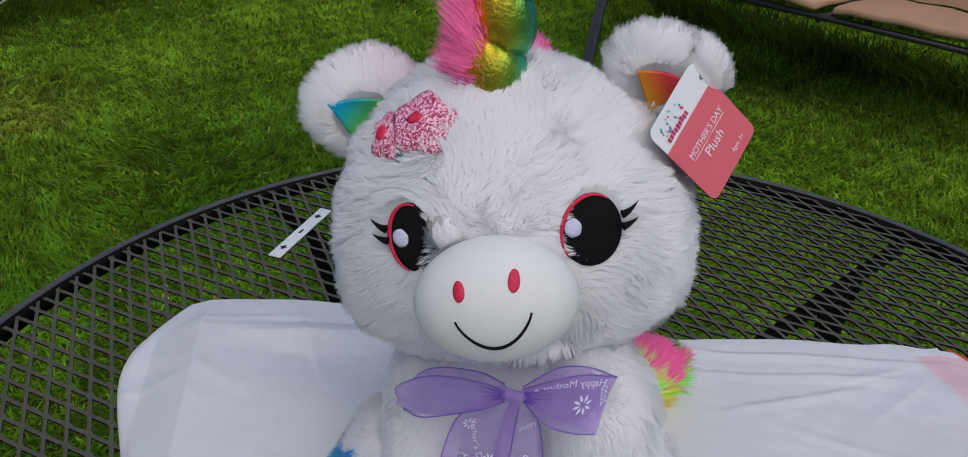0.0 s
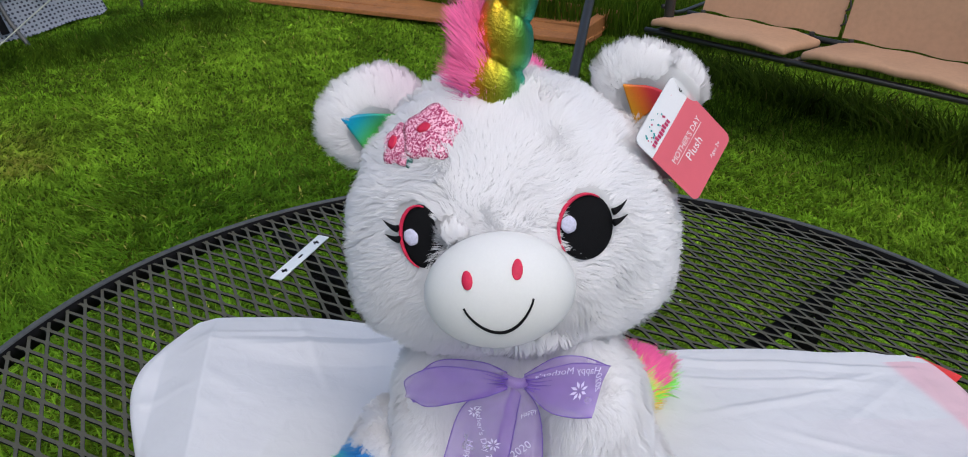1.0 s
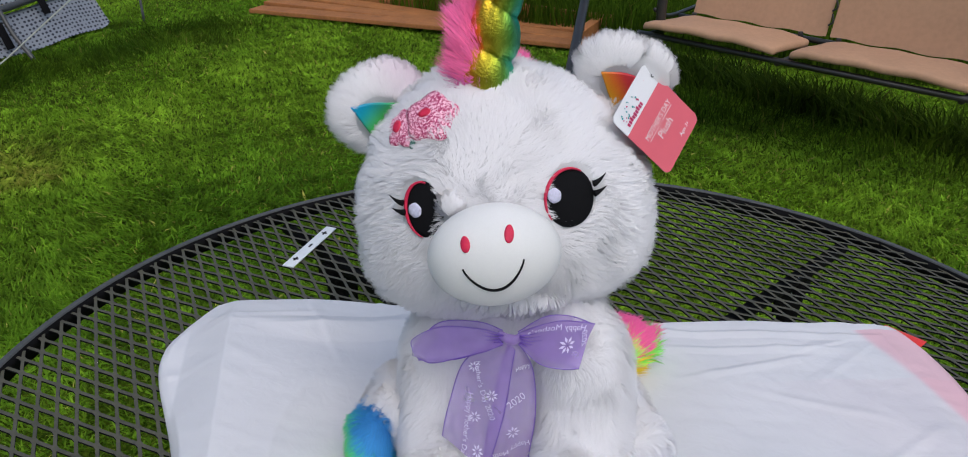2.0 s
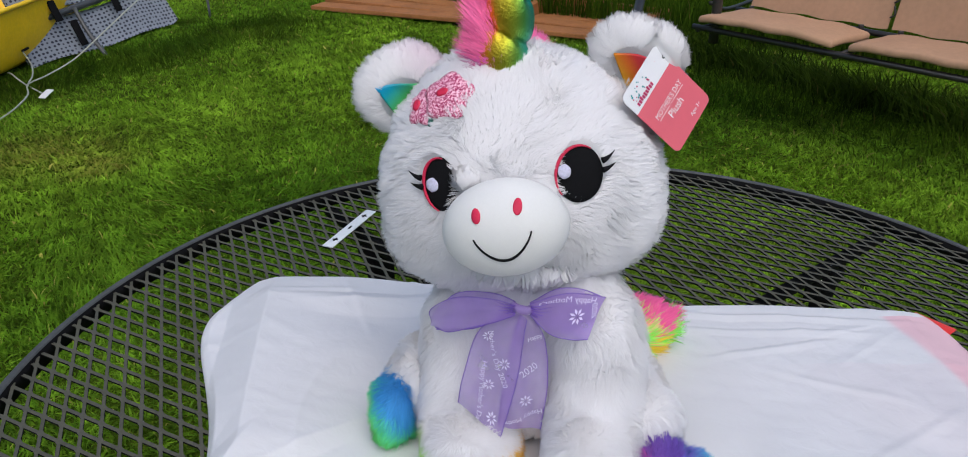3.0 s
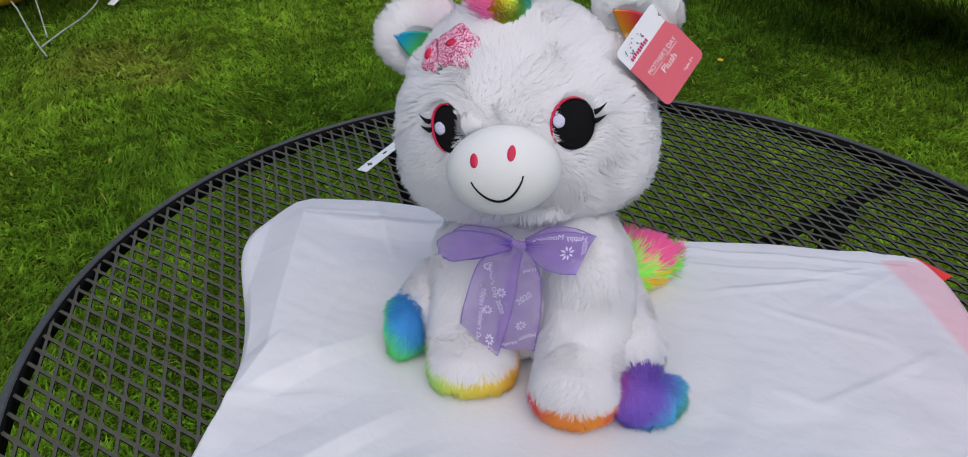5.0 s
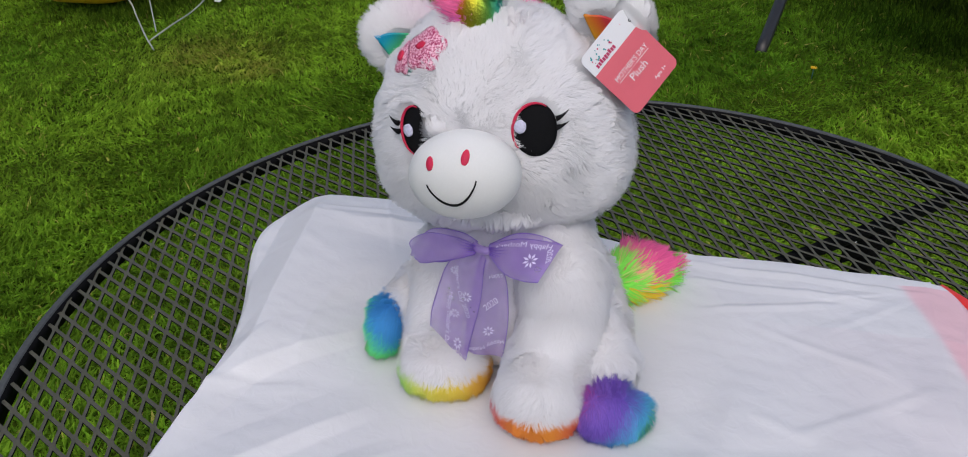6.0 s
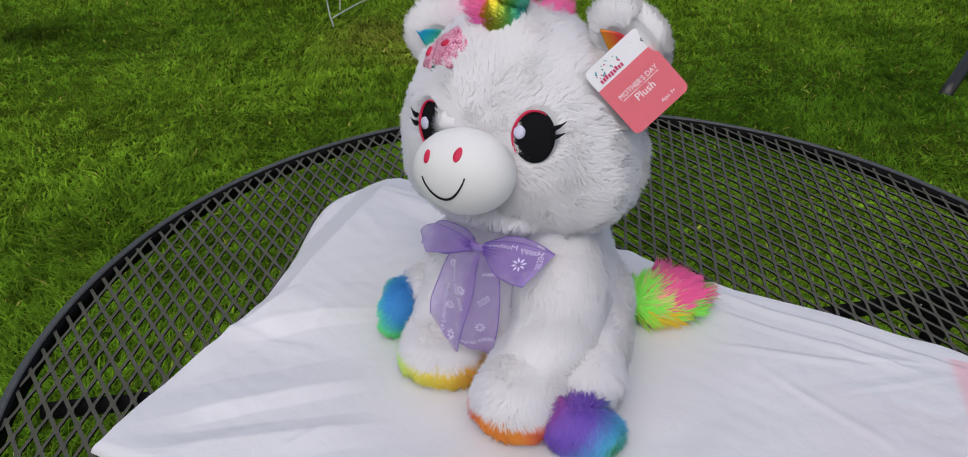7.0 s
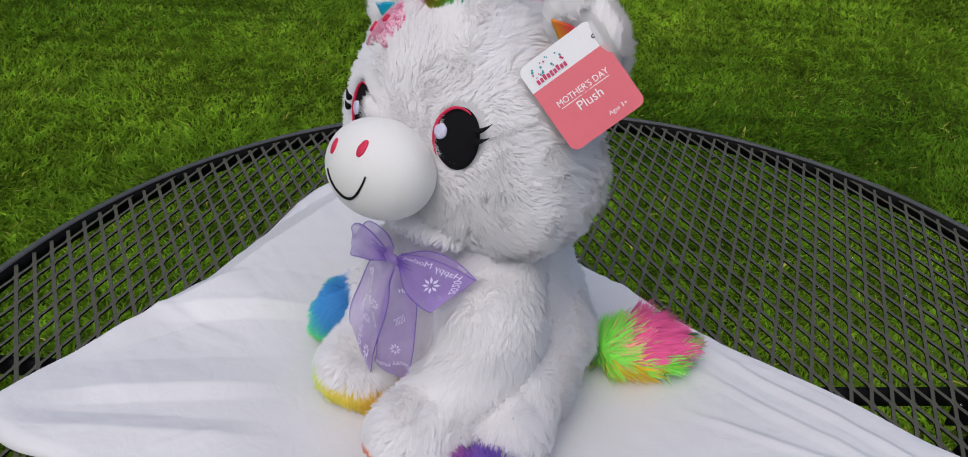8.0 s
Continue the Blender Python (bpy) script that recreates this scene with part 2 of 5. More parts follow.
# ---- builders ----
def mesh_data(name, verts, faces, mat, smooth=True, tint=None, normals=None, uv=None):
    me = bpy.data.meshes.new(name)
    me.from_pydata(np.asarray(verts, float).tolist(), [], faces if isinstance(faces, list) else np.asarray(faces).tolist())
    me.materials.append(mat)
    if smooth:
        me.polygons.foreach_set("use_smooth", np.ones(len(me.polygons), bool))
    if tint is not None:
        a = me.color_attributes.new("tint", "FLOAT_COLOR", "POINT")
        a.data.foreach_set("color", np.c_[tint, np.ones(len(tint))].astype(np.float32).ravel())
    if uv is not None:
        layer = me.uv_layers.new(name="uv")
        loops = np.zeros(len(me.loops), np.int32)
        me.loops.foreach_get("vertex_index", loops)
        layer.data.foreach_set("uv", np.asarray(uv, np.float32)[loops].ravel())
    if normals is not None:
        a = me.attributes.new("lie", "FLOAT_VECTOR", "POINT")
        a.data.foreach_set("vector", np.asarray(normals, np.float32).ravel())
        me.normals_split_custom_set_from_vertices(normals.tolist())
    me.update()
    return me


def put(name, me, parent=None, label=""):
    ob = new(name, me)
    if parent:
        ob.parent = parent
        ob.matrix_parent_inverse = Matrix.Translation(-parent.location) if parent.type == "EMPTY" else Matrix()
    if label:
        ob["label"] = label
    return ob


def part(name, bm, mat, parent=None, label="", smooth=True):
    """Links a bmesh as one mesh object under a thing or under a part."""
    me = bpy.data.meshes.new(name)
    bm.normal_update()
    bm.to_mesh(me)
    bm.free()
    me.materials.append(mat)
    if smooth:
        me.polygons.foreach_set("use_smooth", np.ones(len(me.polygons), bool))
    return put(name, me, parent, label)


def thing(name, at, label, category, group="", kind=""):
    ob = new(name)
    ob.location = at
    ob.empty_display_size = 0.05
    return tagged(ob, label, category, group, kind)


def box(size, m=None, bevel=0.0, segments=2):
    bm = bmesh.new()
    bmesh.ops.create_cube(bm, size=1)
    bmesh.ops.scale(bm, vec=size, verts=bm.verts)
    if bevel:
        bmesh.ops.bevel(bm, geom=bm.edges, offset=bevel, segments=segments, profile=0.5, affect="EDGES")
    if m is not None:
        bmesh.ops.transform(bm, matrix=m, verts=bm.verts)
    return bm


def tube(points, radius, sides=10, closed=False, taper=None):
    """A round tube along points as a bmesh."""
    pts = [Vector(p) for p in points]
    n = len(pts)
    bm = bmesh.new()
    rings = []
    side = None
    for i, p in enumerate(pts):
        a = pts[(i - 1) % n] if closed or i else p
        b = pts[(i + 1) % n] if closed or i < n - 1 else p
        d = (b - a).normalized()
        if side is None:
            side = d.orthogonal().normalized()
        side = (side - d * side.dot(d)).normalized()
        other = d.cross(side)
        r = radius * (taper(i / max(n - 1, 1)) if taper else 1)
        rings.append([bm.verts.new(p + side * math.cos(2 * math.pi * k / sides) * r + other * math.sin(2 * math.pi * k / sides) * r) for k in range(sides)])
    for i in range(n if closed else n - 1):
        r0, r1 = rings[i], rings[(i + 1) % n]
        for k in range(sides):
            bm.faces.new((r0[k], r0[(k + 1) % sides], r1[(k + 1) % sides], r1[k]))
    if not closed:
        bm.faces.new(rings[0][::-1])
        bm.faces.new(rings[-1])
    return bm


def bend(points, steps=8):
    """A smooth line through a few points."""
    p = np.array(points, float)
    p = np.vstack([2 * p[0] - p[1], p, 2 * p[-1] - p[-2]])
    out = []
    for i in range(1, len(p) - 2):
        for s in np.linspace(0, 1, steps, endpoint=False):
            a, b, c, d = p[i - 1:i + 3]
            out.append(0.5 * (2 * b + (c - a) * s + (2 * a - 5 * b + 4 * c - d) * s * s + (3 * b - a - 3 * c + d) * s ** 3))
    out.append(p[-2])
    return np.array(out)


def sphere_grid(level=5):
    bm = bmesh.new()
    bmesh.ops.create_icosphere(bm, subdivisions=level, radius=1)
    v = np.array([x.co[:] for x in bm.verts])
    f = np.array([[x.index for x in y.verts] for y in bm.faces])
    bm.free()
    return v / np.linalg.norm(v, axis=1, keepdims=True), f


SPHERE, SPHERE_F = sphere_grid(5)
SMALL, SMALL_F = sphere_grid(4)


def vertex_normals(v, f):
    n = np.zeros_like(v)
    fn = np.cross(v[f[:, 1]] - v[f[:, 0]], v[f[:, 2]] - v[f[:, 0]])
    for k in range(3):
        np.add.at(n, f[:, k], fn)
    return n / (np.linalg.norm(n, axis=1, keepdims=True) + 1e-12)


def unit(a):
    return a / (np.linalg.norm(a, axis=-1, keepdims=True) + 1e-12)


def waves(p, scale, seed, count=14):
    """A smooth random vector field over places p."""
    r = np.random.default_rng(seed)
    out = np.zeros((len(p), 3))
    for _ in range(count):
        k, ph = r.normal(size=3) / scale, r.uniform(0, 6.28, 3)
        out += np.sin((p @ k)[:, None] + ph)
    return out / math.sqrt(count)


def furred(name, v, f, count, length, width, mat, parent, comb=(0, 0, -1), lift=0.8, lay=0.6, tuft=0.5, colour=None, bare=None, label="", seed=1, jitter=0.13, skin=True, clump=0.008, curl=0.5, bunch=15, pull=0.72):
    """A soft body covered with pile: the skin and its strands, in one mesh.
    comb: the way the pile lies, one for all or a function of places; bare: a function that says where no pile grows."""
    r = np.random.default_rng(seed)
    n = vertex_normals(v, f)
    tri = v[f]
    area = np.linalg.norm(np.cross(tri[:, 1] - tri[:, 0], tri[:, 2] - tri[:, 0]), axis=1)
    pick = r.choice(len(f), count, p=area / area.sum())
    w = r.dirichlet((1, 1, 1), count)
    p = (tri[pick] * w[:, :, None]).sum(1)
    nn = unit((n[f[pick]] * w[:, :, None]).sum(1))
    if bare is not None:
        keep = ~bare(p)
        p, nn = p[keep], nn[keep]
    k = len(p)
    way = comb(p, nn) if callable(comb) else np.broadcast_to(np.array(comb, float), (k, 3))
    way = way - nn * (way * nn).sum(1, keepdims=True)
    wild = waves(p, clump, seed + 5) * tuft + r.normal(size=(k, 3)) * jitter
    wild -= nn * (wild * nn).sum(1, keepdims=True) * 0.6
    d0 = unit(nn * lift + way * lay + wild)
    d1 = unit(d0 * 0.8 + way * curl + r.normal(size=(k, 3)) * 0.1)
    ln = length * r.uniform(0.7, 1.12, k)[:, None]
    side = unit(np.cross(d0 + d1, nn) + r.normal(size=(k, 3)) * 0.06) * width * r.uniform(0.7, 1.3, k)[:, None] * 0.5
    mid = p + d0 * ln * 0.5
    tip = mid + d1 * ln * 0.5
    # strands gather into small pointed tufts
    heads = r.choice(k, max(k // bunch, 1), replace=False)
    tree = kdtree.KDTree(len(heads))
    for i, h in enumerate(heads):
        tree.insert(p[h].tolist(), i)
    tree.balance()
    own = heads[np.array([tree.find(q)[1] for q in p.tolist()])]
    gather = (pull * r.uniform(0.4, 1.0, k))[:, None]
    mid = mid + (mid[own] - mid) * gather * 0.35
    tip = tip + (tip[own] + d1[own] * length * 0.12 - tip) * gather
    root = p - nn * 0.001
    sv = np.stack([root - side, root + side, mid + side * 0.85, mid - side * 0.85, tip], 1).reshape(-1, 3)
    base = np.arange(k)[:, None] * 5
    flip = ((np.cross(side, mid - root) * nn).sum(1) < 0)[:, None]
    quads = np.where(flip, base + np.array([1, 0, 3, 2]), base + np.array([0, 1, 2, 3])).tolist()
    flip = ((np.cross(side, tip - mid) * nn).sum(1) < 0)[:, None]
    tris = np.where(flip, base + np.array([2, 3, 4]), base + np.array([3, 2, 4])).tolist()
    soft = unit(nn + np.array([0, 0, 0.3]) + d0 * 0.3 + r.normal(size=(k, 3)) * 0.06)
    sn = np.repeat(soft, 5, 0)
    col = colour(p, nn, r) if colour else np.tile(WHITE, (k, 1))
    sc = np.repeat(col, 5, 0)
    if skin:
        off = len(v)
        verts = np.vstack([v, sv])
        faces = f.tolist() + [[a + off for a in q] for q in quads] + [[a + off for a in q] for q in tris]
        tint = np.vstack([colour(v, n, r) if colour else np.tile(WHITE, (len(v), 1)), sc])
        norm = np.vstack([n, sn])
    else:
        verts, faces, tint, norm = sv, quads + tris, sc, sn
    return put(name, mesh_data(name, verts, faces, mat, True, tint, norm), parent, label)


def lathe(profile, steps=160, centre=(0, 0)):
    bm = bmesh.new()
    rings = []
    for s in range(steps):
        a = 2 * math.pi * s / steps
        rings.append([bm.verts.new((centre[0] + r * math.cos(a), centre[1] + r * math.sin(a), z)) for r, z in profile])
    m = len(profile)
    for s in range(steps):
        a, b = rings[s], rings[(s + 1) % steps]
        for k in range(m):
            bm.faces.new((a[k], b[k], b[(k + 1) % m], a[(k + 1) % m]))
    return bm


def lettering(text, size):
    """The outlines of a word as flat vertices and faces, from the built-in font."""
    cu = bpy.data.curves.new("lettering", "FONT")
    cu.body, cu.size, cu.align_x, cu.align_y = text, size, "CENTER", "CENTER"
    cu.resolution_u = 3
    ob = bpy.data.objects.new("lettering", cu)
    scene.collection.objects.link(ob)
    me = bpy.data.meshes.new_from_object(ob.evaluated_get(bpy.context.evaluated_depsgraph_get()))
    v = np.array([x.co[:] for x in me.vertices])
    f = [list(p.vertices) for p in me.polygons]
    bpy.data.objects.remove(ob)
    bpy.data.curves.remove(cu)
    bpy.data.meshes.remove(me)
    return v, f


# ---- ground and lawn ----
def build_ground():
    xs = np.r_[-400, -60, -15, np.linspace(-6, 6, 61), 15, 60, 400]
    ys = np.r_[-400, -60, -12, np.linspace(-4, 10, 71), 20, 60, 400]
    gx, gy = np.meshgrid(xs, ys)
    p = np.c_[gx.ravel(), gy.ravel(), np.zeros(gx.size)]
    p[:, 2] = waves(p, 0.45, 3)[:, 2] * 0.006
    w = len(xs)
    faces = [(j * w + i, j * w + i + 1, (j + 1) * w + i + 1, (j + 1) * w + i) for j in range(len(ys) - 1) for i in range(w - 1)]
    ob = put("ground", mesh_data("ground", p, faces, M_GROUND))
    return tagged(ob, "mown green lawn on dark damp soil", "lawn", kind="structure")


def blades(name, p, height, width, seed, lean=0.5, tone=1.0, label="", category="grass"):
    r = np.random.default_rng(seed)
    k = len(p)
    h = height * r.uniform(0.5, 1.3, k)
    a = r.uniform(0, 6.28, k)
    flow = waves(p * [1, 1, 0], 0.16, seed + 1)[:, :2] * 0.35
    tilt = np.c_[np.cos(a), np.sin(a)] * r.uniform(0.1, lean, k)[:, None] + flow * lean
    mid = p + np.c_[tilt * (h * 0.35)[:, None], h * 0.6]
    tip = p + np.c_[tilt * (h * 1.1)[:, None], h * r.uniform(0.75, 1.0, k)]
    b = r.uniform(0, 6.28, k)
    side = np.c_[np.cos(b), np.sin(b), np.zeros(k)] * (width * r.uniform(0.6, 1.3, k))[:, None] * 0.5
    v = np.stack([p - side, p + side, mid + side * 0.8, mid - side * 0.8, tip], 1).reshape(-1, 3)
    base = np.arange(k)[:, None] * 5
    faces = (base + np.array([0, 1, 2, 3])).tolist() + (base + np.array([3, 2, 4])).tolist()
    patch = (waves(p * [1, 1, 0], 0.6, 93)[:, :1] * 0.55 + waves(p * [1, 1, 0], 0.13, 94)[:, :1] * 0.26 + r.normal(size=(k, 1)) * 0.2)
    mixv = 1 / (1 + np.exp(-1.6 * patch))
    dark, light = np.array([0.025, 0.062, 0.003]), np.array([0.093, 0.152, 0.009])
    fine = waves(p * [1, 1, 0], 0.035, 96)[:, :1]
    col = (dark * (1 - mixv) + light * mixv) * tone * np.clip(1 + 0.26 * fine + 0.14 * waves(p * [1, 1, 0], 0.017, 97)[:, :1], 0.4, 1.8)
    # a dry patch, a few bare dark spots, and painted shade by sled and swing
    for x, y, size, shade in ((-1.88, 3.08, 0.27, None), (-1.6, 2.95, 0.12, None), (-2.15, 5.5, 0.1, 0.25), (-1.36, 5.04, 0.14, 0.35), (-2.74, 3.9, 0.3, 0.55), (-2.74, 3.23, 0.1, 0.5), (-3.45, 2.35, 0.2, 0.3), (1.42, 3.55, 0.22, 0.6)):
        near = np.exp(-((p[:, 0] - x) ** 2 + (p[:, 1] - y) ** 2) / size ** 2)[:, None]
        if shade is None:
            dry = np.clip(near * 0.6, 0, 1) * r.uniform(0.2, 1.0, (k, 1))
            col = col * (1 - dry) + np.array([0.17, 0.125, 0.03]) * tone * dry
        else:
            col = col * (1 - near * (1 - shade))
    straw = r.uniform(size=k) < 0.012
    col[straw] = np.array([0.16, 0.15, 0.03]) * tone
    tint = np.repeat(col, 5, 0)
    ob = put(name, mesh_data(name, v, faces, M_GRASS, True, tint))
    return tagged(ob, label, category, kind="stuff")


def build_lawn():
    r = np.random.default_rng(21)
    n = 760000
    p = np.c_[r.uniform(-4.3, 3.0, n), r.uniform(-0.3, 7.0, n), np.zeros(n)]
    d = np.hypot(p[:, 0] - 0.1, p[:, 1])
    inside = (np.arctan2(p[:, 0] - 0.1, p[:, 1] + 1.0) > -1.2) & (np.arctan2(p[:, 0] - 0.1, p[:, 1] + 1.2) < 0.8)
    keep = (r.uniform(size=n) < np.clip(1.5 / np.maximum(d - 0.6, 0.6), 0.22, 1)) & inside
    p = p[keep]
    blades("grass", p, 0.025, 0.0058, 31, 1.5, 2.85, "short green lawn grass with paler patches")
    k = r.uniform(size=len(p)) < 0.42
    blades("clover", p[k] + r.normal(size=(k.sum(), 3)) * [0.01, 0.01, 0], 0.019, 0.012, 37, 1.9, 3.2, "low broad clover leaves in the lawn", "clover")
    m = 16000
    q = np.c_[r.uniform(-1.6, 3.2, m), r.uniform(0, 1, m), np.zeros(m)]
    q[:, 1] = 5.75 - 0.62 * q[:, 0] + q[:, 1] ** 1.5 * 1.6
    blades("tall_grass", q, 0.3, 0.008, 41, 0.45, 1.3, "tall uncut grass behind the timber frame")
    # longer grass, its tone lowered to carry the shade under the swing
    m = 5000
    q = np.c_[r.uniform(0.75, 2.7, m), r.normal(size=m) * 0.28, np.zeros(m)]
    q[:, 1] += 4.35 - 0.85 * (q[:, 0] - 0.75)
    blades("tall_grass", q, 0.07, 0.006, 43, 0.9, 1.2, "longer grass under the garden swing, shade put into its colour")
    # longer grass whose low tone paints the shade beside sled and lounger
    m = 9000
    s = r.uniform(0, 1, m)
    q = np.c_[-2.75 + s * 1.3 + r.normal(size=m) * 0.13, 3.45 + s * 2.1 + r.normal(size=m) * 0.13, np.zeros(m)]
    blades("tall_grass", q, 0.055, 0.006, 44, 0.9, 1.3, "longer grass round the sled and the lounger, darkened as shade")
    # weeds added in a very dark tone, in place of the seat's shade
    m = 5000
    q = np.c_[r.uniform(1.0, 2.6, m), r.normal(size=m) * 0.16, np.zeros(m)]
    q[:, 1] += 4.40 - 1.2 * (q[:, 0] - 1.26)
    blades("weeds", q, 0.13, 0.011, 45, 0.8, 0.6, "dark leafy weeds added to stand for shade behind the swing seat", "weeds")


# ---- patio table ----
def build_table():
    top = thing("patio_table", (TX, TY, 0), "round black patio table with an expanded metal top", "table")
    R = 0.638
    prof = [(R - 0.0100, 0.7248), (R - 0.0085, 0.7260), (R - 0.0025, 0.7260), (R - 0.0006, 0.7248), (R, 0.7220), (R, 0.698), (R - 0.0008, 0.698), (R - 0.0012, 0.721), (R - 0.0035, 0.7242), (R - 0.0100, 0.7238)]
    part("rim", lathe(prof, 300, (TX, TY)), M_RIM, top, "charcoal rolled metal rim", smooth=False)
    skirt = [(R - 0.0108, 0.7242), (R - 0.0096, 0.7242), (R - 0.0096, 0.702), (R - 0.0108, 0.702)]
    part("rim_skirt", lathe(skirt, 220, (TX, TY)), M_SKIRT, top, "black inner wall of the rim")
    # diamonds of flattened expanded metal: light put into the colour, grey tops, near-black sides
    e1, e2 = np.array([0.0245, -0.0116]), np.array([-0.0095, 0.0255])
    middle = np.array([0.119, 0.6195])
    verts, faces, tops = [], [], []
    reach = R - 0.0104
    def bar(a, b, w, h):
        k = len(verts)
        along_e = unit(b - a)
        flat = unit(np.array([-along_e[1], along_e[0], 0.0]))
        thick = np.array([0, 0, h])
        for m in (a, b):
            verts.extend([m - flat * w - thick, m + flat * w - thick, m + flat * w + thick, m - flat * w + thick])
        faces.extend([(k, k + 1, k + 5, k + 4), (k + 1, k + 2, k + 6, k + 5), (k + 2, k + 3, k + 7, k + 6), (k + 3, k, k + 4, k + 7)])
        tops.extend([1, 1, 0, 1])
    high = TABLE_Z - 0.0022
    for i in range(-48, 49):
        for j in range(-48, 49):
            o = middle + e1 * i + e2 * j
            if np.hypot(*(o - (TX, TY))) < reach - 0.004:
                # the bond where two strands stay joined
                k = np.array([*unit(e1 - e2), 0]) * 0.0055
                m = np.array([*o, high])
                bar(m - k, m + k, 0.0032, 0.0012)
            for e in (e1, e2):
                a, b = o - e * 0.02, o + e * 1.02
                ra, rb = np.hypot(*(a - (TX, TY))), np.hypot(*(b - (TX, TY)))
                if ra > reach and rb > reach:
                    continue
                if ra > reach or rb > reach:
                    q = a + (b - a) * np.linspace(0, 1, 12)[:, None]
                    q = q[np.hypot(*(q - (TX, TY)).T) <= reach]
                    if len(q) < 2:
                        continue
                    a, b = q[0], q[-1]
                bar(np.array([*a, high]), np.array([*b, high]), *((0.0021, 0.0010) if e is e1 else (0.0018, 0.0011)))
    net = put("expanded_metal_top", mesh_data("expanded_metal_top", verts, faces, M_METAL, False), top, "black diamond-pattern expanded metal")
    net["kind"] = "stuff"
    # every face but the top takes the shade colour
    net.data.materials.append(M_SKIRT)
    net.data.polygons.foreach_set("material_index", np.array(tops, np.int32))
    for k in range(4):
        a = radians(41 + 88 * k)
        u = np.array([math.cos(a), math.sin(a)])
        c = np.array([TX, TY])
        P = lambda r, z: (*(c + u * r), z)
        part("brace", tube([P(0.03, 0.706), P(0.3, 0.706), P(0.598, 0.708)], 0.0095, 10), M_SKIRT, top)
        part("leg", tube(bend([P(0.475, 0.7), P(0.455, 0.64), P(0.40, 0.45), P(0.39, 0.25), P(0.47, 0.0)], 6), 0.0135, 12), M_SKIRT, top)
        part("gusset", box((0.1, 0.004, 0.035), Matrix.Translation(P(0.46, 0.685)) @ Matrix.Rotation(a, 4, "Z"), 0.001), M_SKIRT, top)
        bmf = bmesh.new()
        bmesh.ops.create_cone(bmf, cap_ends=True, segments=16, radius1=0.021, radius2=0.016, depth=0.024, matrix=Matrix.Translation(P(0.47, 0.012)))
        part("foot_cap", bmf, M_METAL, top)
    part("centre_ring", tube([(TX + 0.035 * math.cos(t), TY + 0.035 * math.sin(t), 0.704) for t in np.linspace(0, 2 * math.pi, 24, endpoint=False)], 0.008, 8, True), M_METAL, top)


# ---- white plastic sheet ----
def sheet_lines():
    left = bend([(-0.245, 0.225), (-0.25, 0.31), (-0.243, 0.42), (-0.258, 0.52), (-0.322, 0.69), (-0.317, 0.765), (-0.292, 0.808)], 10)
    right = bend([(0.47, 0.15), (0.5, 0.35), (0.535, 0.52), (0.551, 0.62), (0.553, 0.68), (0.545, 0.725), (0.525, 0.753)], 10)
    back = bend([(-0.292, 0.808), (-0.2, 0.816), (-0.1, 0.812), (0.07, 0.782), (0.235, 0.766), (0.4, 0.762), (0.485, 0.757), (0.525, 0.753)], 10)
    front = bend([(-0.245, 0.225), (-0.18, 0.228), (-0.1, 0.25), (0.05, 0.22), (0.25, 0.17), (0.47, 0.15)], 10)
    return left, right, back, front


def along(line, s):
    t = np.linspace(0, 1, len(line))
    return np.c_[np.interp(s, t, line[:, 0]), np.interp(s, t, line[:, 1])]


def fold(p, a, b, height, near, far):
    """A sharp fold from a to b whose two flanks fall off straight, over widths near and far."""
    a, b = np.array(a), np.array(b)
    d = b - a
    ln = np.hypot(*d)
    s = (p - a) @ d / ln ** 2
    off = (p - a) @ np.array([-d[1], d[0]]) / ln
    ends = np.clip(np.minimum(s + 0.12, 1.12 - s) / 0.3, 0, 1)
    return height * ends * np.clip(1 - np.where(off > 0, off / near, -off / far), 0, 1)


def crumple(p, size, seed, count=7):
    """Many small flat facets with sharp creases between them."""
    r = np.random.default_rng(seed)
    out = np.zeros(len(p))
    for k in range(count):
        a = r.uniform(0, math.pi)
        w = size * r.uniform(0.6, 1.6)
        ph = (p @ np.array([math.cos(a), math.sin(a)])) / w + r.uniform() + 0.25 * waves(np.c_[p, np.zeros(len(p))], size * 1.5, seed + k)[:, 0]
        mask = np.clip(waves(np.c_[p, np.zeros(len(p))], size * 2, seed + 40 + k)[:, 1] * 0.9 + 0.2, 0, 1)
        out += np.abs((ph % 1) - 0.5) * w * mask
    return out / count


